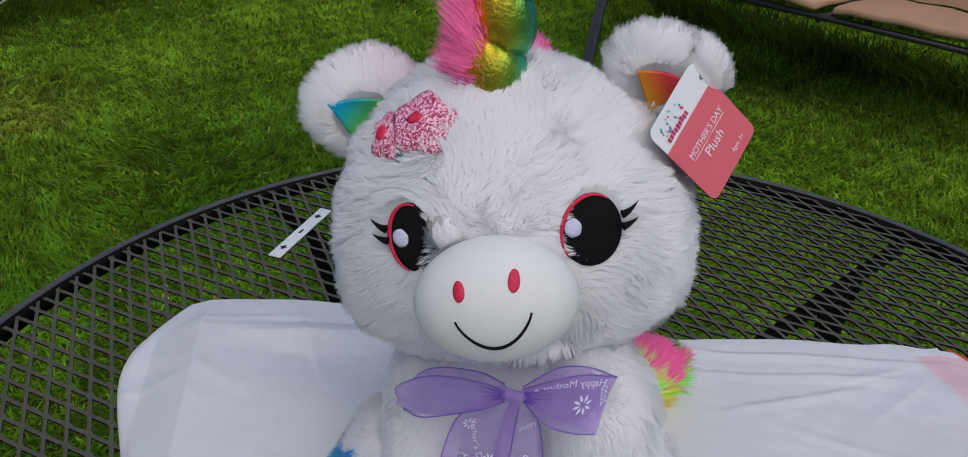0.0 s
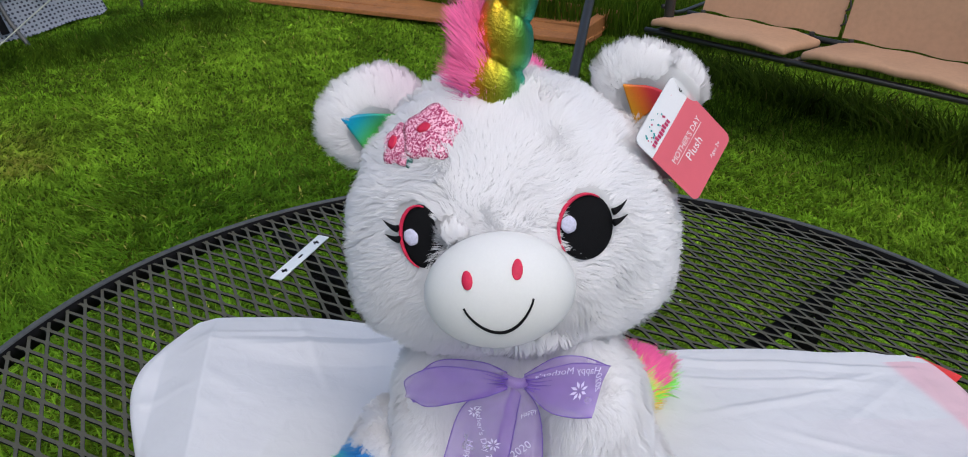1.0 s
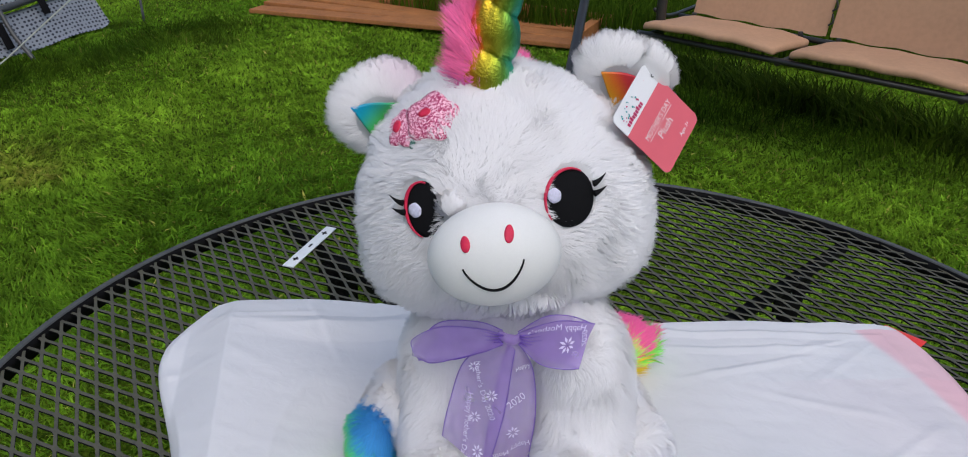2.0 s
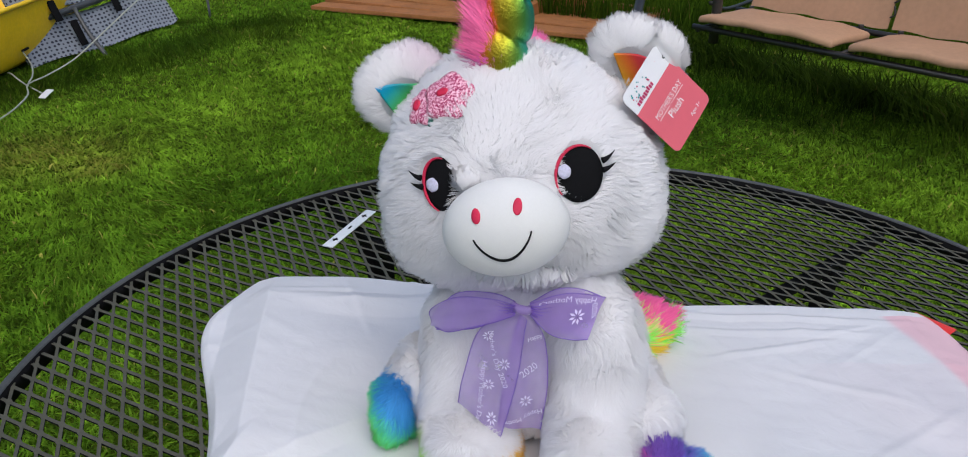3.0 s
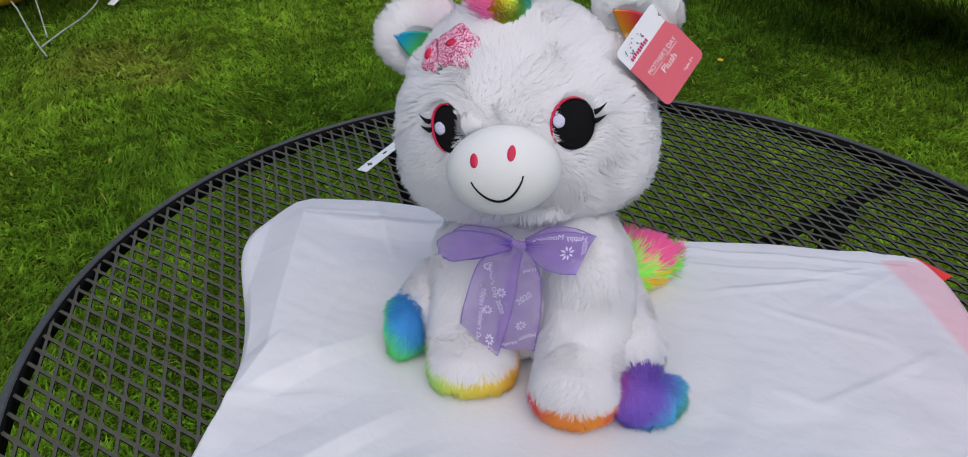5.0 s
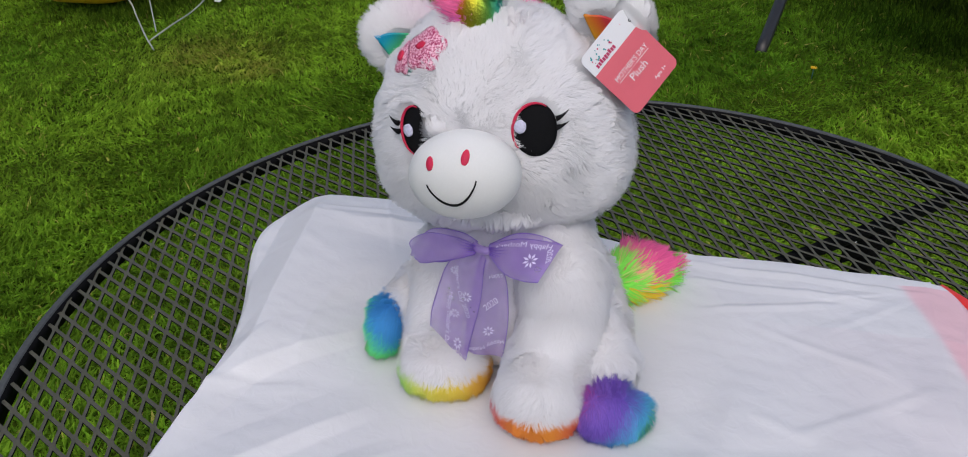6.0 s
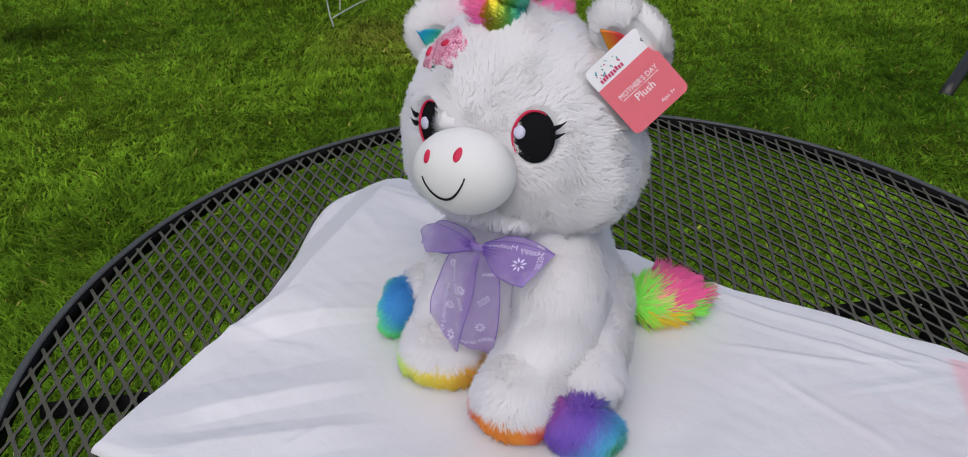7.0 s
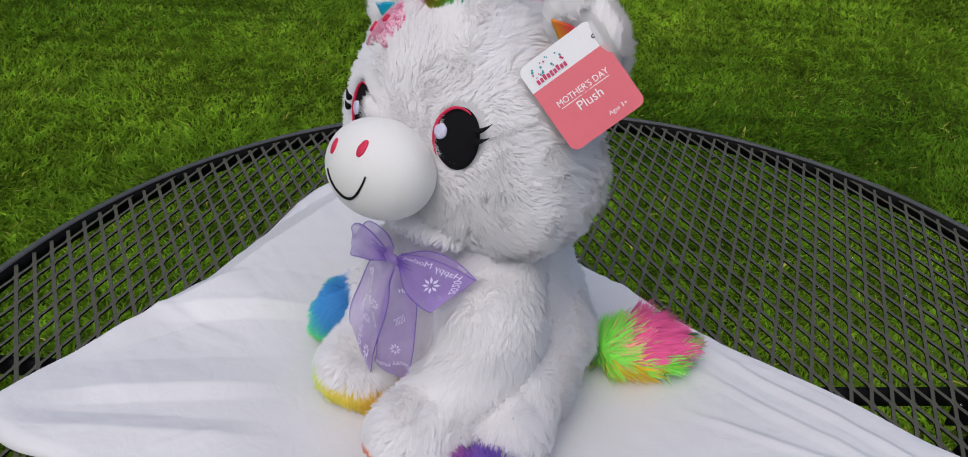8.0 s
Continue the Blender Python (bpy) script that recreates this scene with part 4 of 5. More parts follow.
def on_head(x, z, lift=0.0):
    """Points of the head's front at head-axes x, z, raised by lift."""
    x, z = np.atleast_1d(x).astype(float), np.atleast_1d(z).astype(float)
    lo, hi = np.zeros(len(x)), np.full(len(x), 0.2)
    for _ in range(40):
        mid = (lo + hi) / 2
        q = np.c_[x, -mid, z]
        r = np.linalg.norm(q, axis=1)
        out = r > head_reach(q / r[:, None])
        hi, lo = np.where(out, mid, hi), np.where(out, lo, mid)
    q = np.c_[x, -lo + slope(z), z]
    g = np.c_[np.sign(q[:, 0]) * np.abs(q[:, 0] / RX) ** (PW - 1) / RX, -np.abs(q[:, 1] / RYF) ** (PW - 1) / RYF, np.sign(q[:, 2]) * np.abs(q[:, 2] / RZU) ** (PW - 1) / RZU]
    return to_world(q + unit(g) * lift)


def flat_patch(name, outline, mat, parent, place, label="", rings=6, dome=0.0):
    """A thin sewn patch: outline in 2D, laid on a surface by place(x, z, lift), with a small raised edge."""
    c = outline.mean(0)
    verts, faces = [], []
    n = len(outline)
    for k in range(rings + 1):
        s = k / rings
        q = c + (outline - c) * s
        lift = dome * (1 - s * s)
        verts.append(place(q[:, 0], q[:, 1], lift))
    verts.append(place(outline[:, 0], outline[:, 1], -0.002))
    verts = np.vstack(verts)
    for k in range(rings + 1):
        for i in range(n):
            a, b = k * n + i, k * n + (i + 1) % n
            faces.append((a, b, b + n, a + n))
    me = mesh_data(name, verts, faces, mat)
    bm = bmesh.new()
    bm.from_mesh(me)
    bmesh.ops.remove_doubles(bm, verts=bm.verts, dist=1e-6)
    bm.to_mesh(me)
    bm.free()
    return put(name, me, parent, label)


def oval(cx, cz, rx, rz, turn=0.0, n=48, wave=0.0, petals=5, phase=0.0):
    t = np.linspace(0, 2 * math.pi, n, endpoint=False)
    k = 1 + wave * np.cos(petals * t + phase)
    x, z = rx * np.cos(t) * k, rz * np.sin(t) * k
    c, s = math.cos(turn), math.sin(turn)
    return np.c_[cx + x * c - z * s, cz + x * s + z * c]


EYES = {k: to_head(np.array([w]))[0, [0, 2]] for k, w in (("l", (-0.022, 0.5195, 0.9935)), ("r", (0.0897, 0.5089, 1.009)))}
MUZZLE_W = np.array([0.0313, 0.4865, 0.972])
MUZZLE_C = to_head(MUZZLE_W[None])[0]
MUZZLE_R = np.array([0.0522, 0.0372, 0.0406])
MUZZLE_T = np.array((pose(0, 0, 0, 0, 0, -5) @ pose(0, 0, 0, 0, -11, 0)).to_3x3())


def muzzle_point(x, z, lift=0.0):
    x, z = np.atleast_1d(x).astype(float), np.atleast_1d(z).astype(float)
    u, w = x / MUZZLE_R[0], z / MUZZLE_R[2]
    y = -MUZZLE_R[1] * np.sqrt(np.clip(1 - u * u - w * w, 0.0, 1))
    n = unit(np.c_[x / MUZZLE_R[0] ** 2, y / MUZZLE_R[1] ** 2, z / MUZZLE_R[2] ** 2])
    return MUZZLE_W + (np.c_[x, y, z] + n * lift) @ MUZZLE_T.T


PATCH_AT = np.array([-0.014, 0.560, 1.056])
PATCH_X = unit(np.array([[0.74, -0.50, 0.44]]))[0]
PATCH_N = np.array([-0.58, -0.46, 0.66])
PATCH_N = unit((PATCH_N - PATCH_X * (PATCH_N @ PATCH_X))[None])[0]
PATCH_Z = np.cross(PATCH_N, PATCH_X)


def patch_bare(p):
    q = p - PATCH_AT
    a, b = q @ PATCH_X, q @ PATCH_Z
    return (np.abs(q @ PATCH_N) < 0.03) & (((a + 0.0035) / 0.0245) ** 2 + ((b + 0.003) / 0.0150) ** 2 < 1)


TAG_LOW, TAG_RIGHT = np.array([0.1745, 0.5394, 1.0159]), np.array([0.2053, 0.5779, 1.0520])
TAG_U = TAG_RIGHT - TAG_LOW
TAG_W = np.linalg.norm(TAG_U)
TAG_U = TAG_U / TAG_W
TAG_V = np.array([0.0495, 0.0014, -0.0500])
TAG_V = TAG_V - TAG_U * (TAG_V @ TAG_U)
TAG_V = TAG_V / np.linalg.norm(TAG_V)
TAG_H = 0.0705
TAG_LEFT = TAG_LOW - TAG_V * TAG_H
TAG_N = np.cross(TAG_V, TAG_U)
TAG_N = TAG_N if TAG_N[1] < 0 else -TAG_N


def tag_bare(p):
    """Pile that would stand in front of the card is pressed away."""
    q = p - TAG_LEFT
    u, v, h = q @ TAG_U, q @ TAG_V, q @ TAG_N
    return (u > -0.006) & (u < TAG_W + 0.004) & (v > -0.004) & (v < TAG_H + 0.006) & (h > -0.013) & (h < 0.03)


def head_bare(p):
    h = to_head(p)
    front = h[:, 1] < 0
    out = np.zeros(len(p), bool)
    for cx, cz in EYES.values():
        away, rise = (cx + 0.0005, cz + 0.001) if cx > 0.03 else (cx - 0.004, cz + 0.002)
        wide, tall = (0.0205, 0.0240) if cx > 0.03 else (0.0168, 0.0225)
        out |= front & (((h[:, 0] - away) / wide) ** 2 + ((h[:, 2] - rise) / tall) ** 2 < 1)
    out |= patch_bare(p) | tag_bare(p)
    m = (h - MUZZLE_C) / (MUZZLE_R * 1.0)
    out |= (m ** 2).sum(1) < 0.95
    return out


def head_comb(p, n):
    """Pile runs out from the nose and down over the cheeks."""
    h = to_head(p) - MUZZLE_C * [1, 0, 1]
    way = np.c_[h[:, 0] * 0.9, np.full(len(p), 0.02), h[:, 2] * 0.7 - 0.03]
    return unit(way) @ HR.T


def build_head():
    v = SPHERE * head_reach(SPHERE)[:, None]
    cheek = np.exp(-((v[:, 0] / 0.11) ** 2 - 1) ** 2 * 4 - ((v[:, 2] + 0.05) / 0.045) ** 2)
    v = v * (1 + 0.04 * cheek)[:, None]
    v += waves(v, 0.03, 11) * 0.0016
    v[:, 1] += slope(v[:, 2])
    furred("head", to_world(v), SPHERE_F, 125000, 0.0096, 0.0008, M_FUR, toy, comb=head_comb, lift=0.4, lay=0.5, tuft=0.38, bare=head_bare, seed=3, clump=0.011)


def build_muzzle():
    v = MUZZLE_W + (SMALL * MUZZLE_R) @ MUZZLE_T.T
    mz = put("muzzle", mesh_data("muzzle", v, SMALL_F, M_FELT), toy, "smooth white brushed-felt muzzle")
    for x, z in ((-0.0162, 0.0247), (0.0167, 0.0272)):
        flat_patch("nostril", oval(x, z, 0.0035, 0.0050, -0.1), M_RED, mz, lambda a, b, lift: muzzle_point(a, b, lift + 0.0008), "red embroidered nostril", dome=0.0008)
    t = np.linspace(0, 1, 40)
    x = -0.0208 + 0.0456 * t
    z = 0.0082 + 0.0008 * t - 0.0200 * np.sin(np.pi * t) ** 0.75
    part("smile", tube(muzzle_point(x, z, 0.0004), 0.00115, 8, taper=lambda q: 0.6 + 0.4 * math.sin(math.pi * q)), M_BLACK, mz, "black stitched smile")


def build_eyes():
    for side, (cx, cz) in EYES.items():
        sx = 1 if side == "r" else -1
        rx, rz = (0.0186, 0.0226) if side == "r" else (0.0155, 0.0222)
        sink = 0.0 if side == "r" else 0.0016
        place = lambda a, b, lift: on_head(a, b, lift + 0.0038 - sink)
        eye = flat_patch("eye", oval(cx, cz, rx, rz), M_BLACK, toy, place, "black embroidered oval eye", dome=0.0015)
        a0, a1 = (radians(75), radians(250)) if side == "l" else (radians(55), radians(215))
        t = np.linspace(a0, a1, 30)
        part("red_outline", tube(on_head(cx + (rx - 0.0002) * np.cos(t), cz + (rz - 0.0002) * np.sin(t), 0.0052 - sink), 0.0015, 8, taper=lambda s: 0.35 + 0.65 * math.sin(math.pi * s)), M_RED, eye, "red satin-stitch outline")
        hx, hz = (cx - 0.0112, cz + 0.0058) if side == "r" else (cx - 0.0075, cz + 0.0015)
        flat_patch("highlight", oval(hx, hz, 0.0050, 0.0054, 0.3, 24, 0.03, 6), M_LILAC, eye, lambda a, b, lift: on_head(a, b, lift + 0.0076 - sink * 1.6), "pale lilac stitched highlight", rings=3, dome=0.0008)
        for dz, ln, rise in ((0.0085, 0.0095, 0.005), (0.0015, 0.0095, 0.003)):
            s = np.linspace(0, 1, 12)
            lx = cx + sx * (rx - 0.001 + ln * s)
            lz = cz + dz + rise * s ** 1.8
            part("eyelash", tube(on_head(lx, lz, 0.0085), 0.0027, 8, taper=lambda q: 1.05 - q), M_BLACK, eye, "black stitched lash")


def build_flower_patch():
    def inside(p):
        q = to_head(p)
        q[:, 1] -= slope(q[:, 2])
        far = np.linalg.norm(q, axis=1)
        return far < head_reach(q / far[:, None])
    def place(a, b, lift):
        a, b = np.asarray(a) * 0.9 - 0.0035, np.asarray(b) * 0.95 - 0.007
        flat = PATCH_AT + a[:, None] * PATCH_X + b[:, None] * PATCH_Z
        lo, hi = np.full(len(a), -0.06), np.full(len(a), 0.05)
        for _ in range(30):
            mid = (lo + hi) / 2
            within = inside(flat + mid[:, None] * PATCH_N)
            lo, hi = np.where(within, mid, lo), np.where(within, hi, mid)
        return flat + (lo + 0.0045 + lift)[:, None] * PATCH_N
    root = flat_patch("flower_patch", oval(0.009, 0.003, 0.0235, 0.0205, 0.3, 80, 0.10, 5, 0.6), M_GLITTER, toy, place, "pink glitter flower applique", dome=0.001)
    flat_patch("flower", oval(-0.021, -0.003, 0.0145, 0.0165, 0.2, 60, 0.12, 5, 0.2), M_GLITTER, root, lambda a, b, l: place(a, b, l - 0.0008), "smaller pink glitter flower", dome=0.001)
    flat_patch("flower_heart", oval(0.006, 0.005, 0.0058, 0.0032, 0.3, 24), M_RED, root, lambda a, b, l: place(a, b, l + 0.002), "red stitched flower heart", 2)
    flat_patch("flower_heart", oval(-0.023, -0.002, 0.0034, 0.0052, -0.4, 24), M_RED, root, lambda a, b, l: place(a, b, l + 0.002), "red stitched flower heart", 2)
    flat_patch("leaf", oval(-0.009, -0.0165, 0.0018, 0.006, -0.4, 20), M_STEM, root, lambda a, b, l: place(a, b, l - 0.001), "dark green stitched leaf", 2)


def rainbow(s, stops):
    s = np.clip(np.asarray(s), 0, 1) * (len(stops) - 1)
    i = np.minimum(s.astype(int), len(stops) - 2)
    f = (s - i)[:, None]
    st = np.array(stops)
    return st[i] * (1 - f) + st[i + 1] * f


def build_ear(side):
    sx = 1 if side == "r" else -1
    m = CROWN @ (pose(0.110, 0.046, 0.075, 12, 18, -8) if side == "r" else pose(-0.098, 0.036, 0.075, 12, -30, 10))
    R, T = np.array(m.to_3x3()), np.array(m.translation)
    d = SMALL.copy()
    v = d * [0.039, 0.017, 0.038] * (0.95 if side == "r" else 1.0)
    blunt = np.hypot(d[:, 0], d[:, 2]) / ((np.abs(d[:, 0]) ** 2.7 + np.abs(d[:, 2]) ** 2.7) ** (1 / 2.7) + 1e-9)
    v[:, [0, 2]] *= np.where(d[:, 2] > 0, 0.5 + 0.5 * blunt, 1)[:, None]
    v[:, 0] *= 1 + 0.10 * d[:, 2]
    hollow = np.exp(-(v[:, 0] / 0.02) ** 2 - ((v[:, 2] + 0.004) / 0.022) ** 2)
    v[:, 1] += np.where(d[:, 1] < 0, hollow * 0.006, 0)
    def bare(p):
        q = (p - T) @ R
        cx, cz = (-0.001, 0.004) if side == "r" else (-0.003, 0.000)
        return tag_bare(p) | (q[:, 1] < 0.002) & ((q[:, 0] - cx) ** 2 + (q[:, 2] - cz) ** 2 < (0.0168 if side == "r" else 0.0205) ** 2)
    def comb(p, n):
        q = (p - T) @ R
        w = np.c_[q[:, 0], np.zeros(len(q)), q[:, 2] + 0.022]
        return unit(w) @ R.T
    def tone(p, n, r):
        c = np.tile(WHITE, (len(p), 1))
        if side == "l":
            q = (p - T) @ R
            s = np.clip((q[:, 0] - 0.008) / 0.03, 0, 1)[:, None] * 0.35
            c = c * (1 - s) + np.array([0.85, 0.55, 0.75]) * s
        return c
    ear = furred("ear", v @ R.T + T, SMALL_F, 22000, 0.0125, 0.0008, M_FUR, toy, comb=comb, lift=0.6, lay=0.6, tuft=0.3, colour=tone, bare=bare, seed=17 + sx, clump=0.006)
    # satin lining, a curved three-cornered piece
    tri = np.array([(-0.018, 0.010), (0.019, 0.012), (0.002 * -sx, -0.024)])
    t = np.linspace(0, 1, 14, endpoint=False)[:, None]
    out = np.vstack([tri[0] + (tri[1] - tri[0]) * t, tri[1] + (tri[2] - tri[1]) * t, tri[2] + (tri[0] - tri[2]) * t])
    turn = radians(-38 if side == "l" else 0)
    out = (out * (1.32 if side == "l" else 0.95)) @ np.array([[math.cos(turn), math.sin(turn)], [-math.sin(turn), math.cos(turn)]])
    out = out + (np.array([-0.003, 0.003]) if side == "l" else np.array([-0.001, 0.006]))
    def place(a, b, lift):
        y = -0.0205 + 0.006 * np.exp(-(a / 0.014) ** 2) - lift
        return np.c_[a, y, b] @ R.T + T
    stops = [(0.0, 0.22, 0.6), (0.0, 0.3, 0.42), (0.09, 0.48, 0.02)] if side == "l" else [(0.62, 0.42, 0.0), (0.68, 0.33, 0.005), (0.72, 0.16, 0.01), (0.68, 0.03, 0.04), (0.66, 0.03, 0.06)]
    ob = flat_patch("ear_lining", out, M_INNER, ear, place, "rainbow satin ear lining", 8)
    co = np.array([x.co[:] for x in ob.data.vertices])
    q = (co - T) @ R
    s = (co - co.mean(0)) @ np.array([0.75, 0, -0.66]) / 0.036 + 0.95 if side == "l" else ((q[:, 0] + 0.001) * 0.8 + (q[:, 2] - 0.006) * 0.6 + 0.021) / 0.036
    a = ob.data.color_attributes.new("tint", "FLOAT_COLOR", "POINT")
    a.data.foreach_set("color", np.c_[rainbow(s, stops), np.ones(len(co))].astype(np.float32).ravel())


def build_horn():
    m = CROWN @ pose(0.0000, 0.008, 0.099, 4, 20.5, 0)
    nu, nv = 64, 90
    verts, tint = [], []
    for j in range(nv):
        h = j / (nv - 1)
        base = 0.0245 * (1 - h) ** 0.55 * (1 - 0.1 * h) + 0.0012
        for i in range(nu):
            a = 2 * math.pi * i / nu
            turn = (h * 4.2 * math.pi + a * 0.5 + 0.5) % math.pi
            bulge = 0.67 + 0.39 * abs(math.sin(turn)) ** 0.42
            pucker = 0.07 * math.sin(a * 9 + h * 20) * (1 - abs(math.sin(turn))) + 0.06 * math.sin(a * 11) * max(0, 1 - h * 9)
            r = base * (bulge + pucker) * (0.86 + 0.14 * min(1, h * 12))
            verts.append((r * math.cos(a), r * math.sin(a), h * 0.15 - 0.008))
            tint.append(math.cos(a) * 0.5 + 0.5 + 0.12 * h)
    v = np.array(verts)
    faces = [(j * nu + i, j * nu + (i + 1) % nu, (j + 1) * nu + (i + 1) % nu, (j + 1) * nu + i) for j in range(nv - 1) for i in range(nu)]
    faces.append(tuple(range((nv - 1) * nu, nv * nu)))
    R, T = np.array(m.to_3x3()), np.array(m.translation)
    s = np.array(tint) * 0.85 + waves(v, 0.02, 91)[:, 0] * 0.05 + 0.08
    col = rainbow(s, [(0.72, 0.12, 0.08), (0.78, 0.36, 0.03), (0.72, 0.45, 0.03), (0.6, 0.44, 0.03), (0.46, 0.42, 0.03), (0.32, 0.42, 0.04), (0.14, 0.42, 0.08), (0.04, 0.4, 0.32)])
    put("horn", mesh_data("horn", v @ R.T + T, faces, M_HORN, True, col), toy, "twisted rainbow metallic foil horn")


PINK = np.array([1.0, 0.2, 0.46])


def build_mane():
    m = CROWN @ pose(-0.004, 0.014, 0.112, 0, 6, 0)
    R, T = np.array(m.to_3x3()), np.array(m.translation)
    v = SMALL * [0.007, 0.012, 0.027]
    v[:, 2] += 0.004
    def tone(p, n, r):
        c = np.tile(PINK, (len(p), 1)) * r.uniform(0.85, 1.1, (len(p), 1))
        q = (p - T) @ R
        low = (q[:, 2] < -0.012)[:, None] * 0.5
        return c * (1 - low) + np.array([0.55, 0.1, 0.5]) * low
    comb = np.array([-0.62, -0.12, 0.78]) @ R.T
    furred("forelock", v @ R.T + T, SMALL_F, 6000, 0.036, 0.0014, M_YARN, toy, comb=comb, lift=0.22, lay=0.9, tuft=0.35, colour=tone, seed=51, label="hot pink yarn forelock", jitter=0.16, curl=0.5)
    m = CROWN @ pose(0.015, 0.055, 0.088, 0, 0, 0)
    R2, T2 = np.array(m.to_3x3()), np.array(m.translation)
    furred("mane", (SMALL * [0.010, 0.03, 0.016]) @ R2.T + T2, SMALL_F, 2500, 0.018, 0.0014, M_YARN, toy, comb=np.array([0, 0.4, 0.6]) @ R2.T, lift=0.6, lay=0.5, tuft=0.4, colour=lambda p, n, r: np.tile(PINK, (len(p), 1)), seed=52, label="hot pink yarn mane")


def limb(points, radii, sides=40):
    """A round soft limb through points, with rounded ends, as vertices and triangles."""
    line = bend(points, 10)
    rr = np.interp(np.linspace(0, 1, len(line)), np.linspace(0, 1, len(radii)), radii)
    d = np.gradient(line, axis=0)
    d = unit(d)
    side = unit(np.cross(d, [0.12, 0.99, 0.05]))
    oth = np.cross(side, d)
    # rounded ends
    def dome(c, axis, s, o, r, n=7):
        return [(c + axis * r * 0.75 * math.sin(e), s, o, r * math.cos(e)) for e in np.linspace(0.2, 1.5, n)]
    rows = [(line[i], side[i], oth[i], rr[i]) for i in range(len(line))]
    rows = dome(line[0], -d[0], side[0], oth[0], rr[0])[::-1] + rows + dome(line[-1], d[-1], side[-1], oth[-1], rr[-1])
    t = np.linspace(0, 2 * math.pi, sides, endpoint=False)
    v = np.vstack([c + np.outer(np.cos(t), s) * r + np.outer(np.sin(t), o) * r for c, s, o, r in rows])
    f = []
    for j in range(len(rows) - 1):
        for i in range(sides):
            a, b = j * sides + i, j * sides + (i + 1) % sides
            f += [(a, b, b + sides), (a, b + sides, a + sides)]
    f = np.array(f)
    n = vertex_normals(v, f)
    mid = v.mean(0)
    if ((v - mid) * n).sum() < 0:
        f = f[:, ::-1]
    return v, f


def build_body():
    """A pear-shaped trunk, flatter in front."""
    d = SPHERE
    z = 0.732 + (d[:, 2] * 0.5 + 0.5) * 0.2
    flat = np.hypot(d[:, 0], d[:, 1])
    reach = np.interp(z, [0.732, 0.77, 0.81, 0.85, 0.89, 0.932], [0.112, 0.115, 0.105, 0.091, 0.078, 0.066]) * np.clip(flat / 0.55, 0, 1) ** 0.55
    x, y = d[:, 0] / (flat + 1e-9) * reach, d[:, 1] / (flat + 1e-9) * reach
    v = np.c_[x * 0.92, np.where(y < 0, y * 0.80, y * 0.95), z - 0.84]
    v += waves(v, 0.04, 15) * 0.002
    yaw = np.array(Matrix.Rotation(radians(-6), 3, "Z"))
    v = v @ yaw.T + np.array([0.048, 0.592, 0.84])
    v[:, 2] = np.maximum(v[:, 2], 0.73)
    furred("body", v, SPHERE_F, 68000, 0.0105, 0.0008, M_FUR, toy, comb=(0, -0.1, -1), lift=0.4, lay=0.5, tuft=0.38, clump=0.011, seed=23, label="white long-pile body")


def paw_tone(z0, stops, x0, x1, band=0.012, soft=0.004):
    """White pile above, a rainbow band near the sole."""
    def tone(p, n, r):
        c = np.tile(WHITE, (len(p), 1))
        edge = (z0 + band - p[:, 2] + r.normal(size=len(p)) * 0.0015) / soft
        s = np.clip(edge, 0, 1)[:, None]
        return c * (1 - s) + rainbow((p[:, 0] - x0) / (x1 - x0), stops) * s
    return tone


ZB = TABLE_Z + 0.007


def build_front_legs():
    v, f = limb([(0.004, 0.578, 0.872), (-0.006, 0.560, 0.838), (-0.007, 0.542, 0.802), (-0.005, 0.518, 0.772), (0.001, 0.479, ZB + 0.026)], [0.030, 0.038, 0.038, 0.041, 0.044])
    low = np.interp(v[:, 1], [0.49, 0.535], [0.72, 1.0])
    v[:, 2] = ZB + (v[:, 2] - ZB) * low
    v[:, 2] = np.maximum(v[:, 2], ZB)
    tone = paw_tone(ZB, [(0.5, 0.9, 0.2), (0.95, 0.88, 0.14), (0.98, 0.74, 0.1), (0.98, 0.45, 0.08)], -0.035, 0.052, 0.033, 0.006)
    furred("front_leg", v, f, 48000, 0.0105, 0.0008, M_FUR, toy, comb=(-0.05, -0.25, -1), lift=0.4, lay=0.5, tuft=0.38, clump=0.011, colour=tone, seed=29, label="white foreleg with a yellow and orange sole edge")
    v, f = limb([(0.100, 0.558, 0.880), (0.113, 0.532, 0.842), (0.117, 0.514, 0.804), (0.111, 0.478, 0.772), (0.104, 0.439, ZB + 0.028)], [0.036, 0.045, 0.043, 0.041, 0.041])
    v[:, 2] = np.maximum(v[:, 2], ZB)
    tone = paw_tone(ZB, [(0.85, 0.08, 0.16), (0.98, 0.32, 0.06), (0.98, 0.38, 0.06), (0.85, 0.05, 0.12)], 0.062, 0.152, 0.037, 0.006)
    furred("front_leg", v, f, 50000, 0.0105, 0.0008, M_FUR, toy, comb=(0.0, -0.2, -1), lift=0.4, lay=0.5, tuft=0.38, clump=0.011, colour=tone, seed=30, label="white foreleg with an orange and red sole edge")


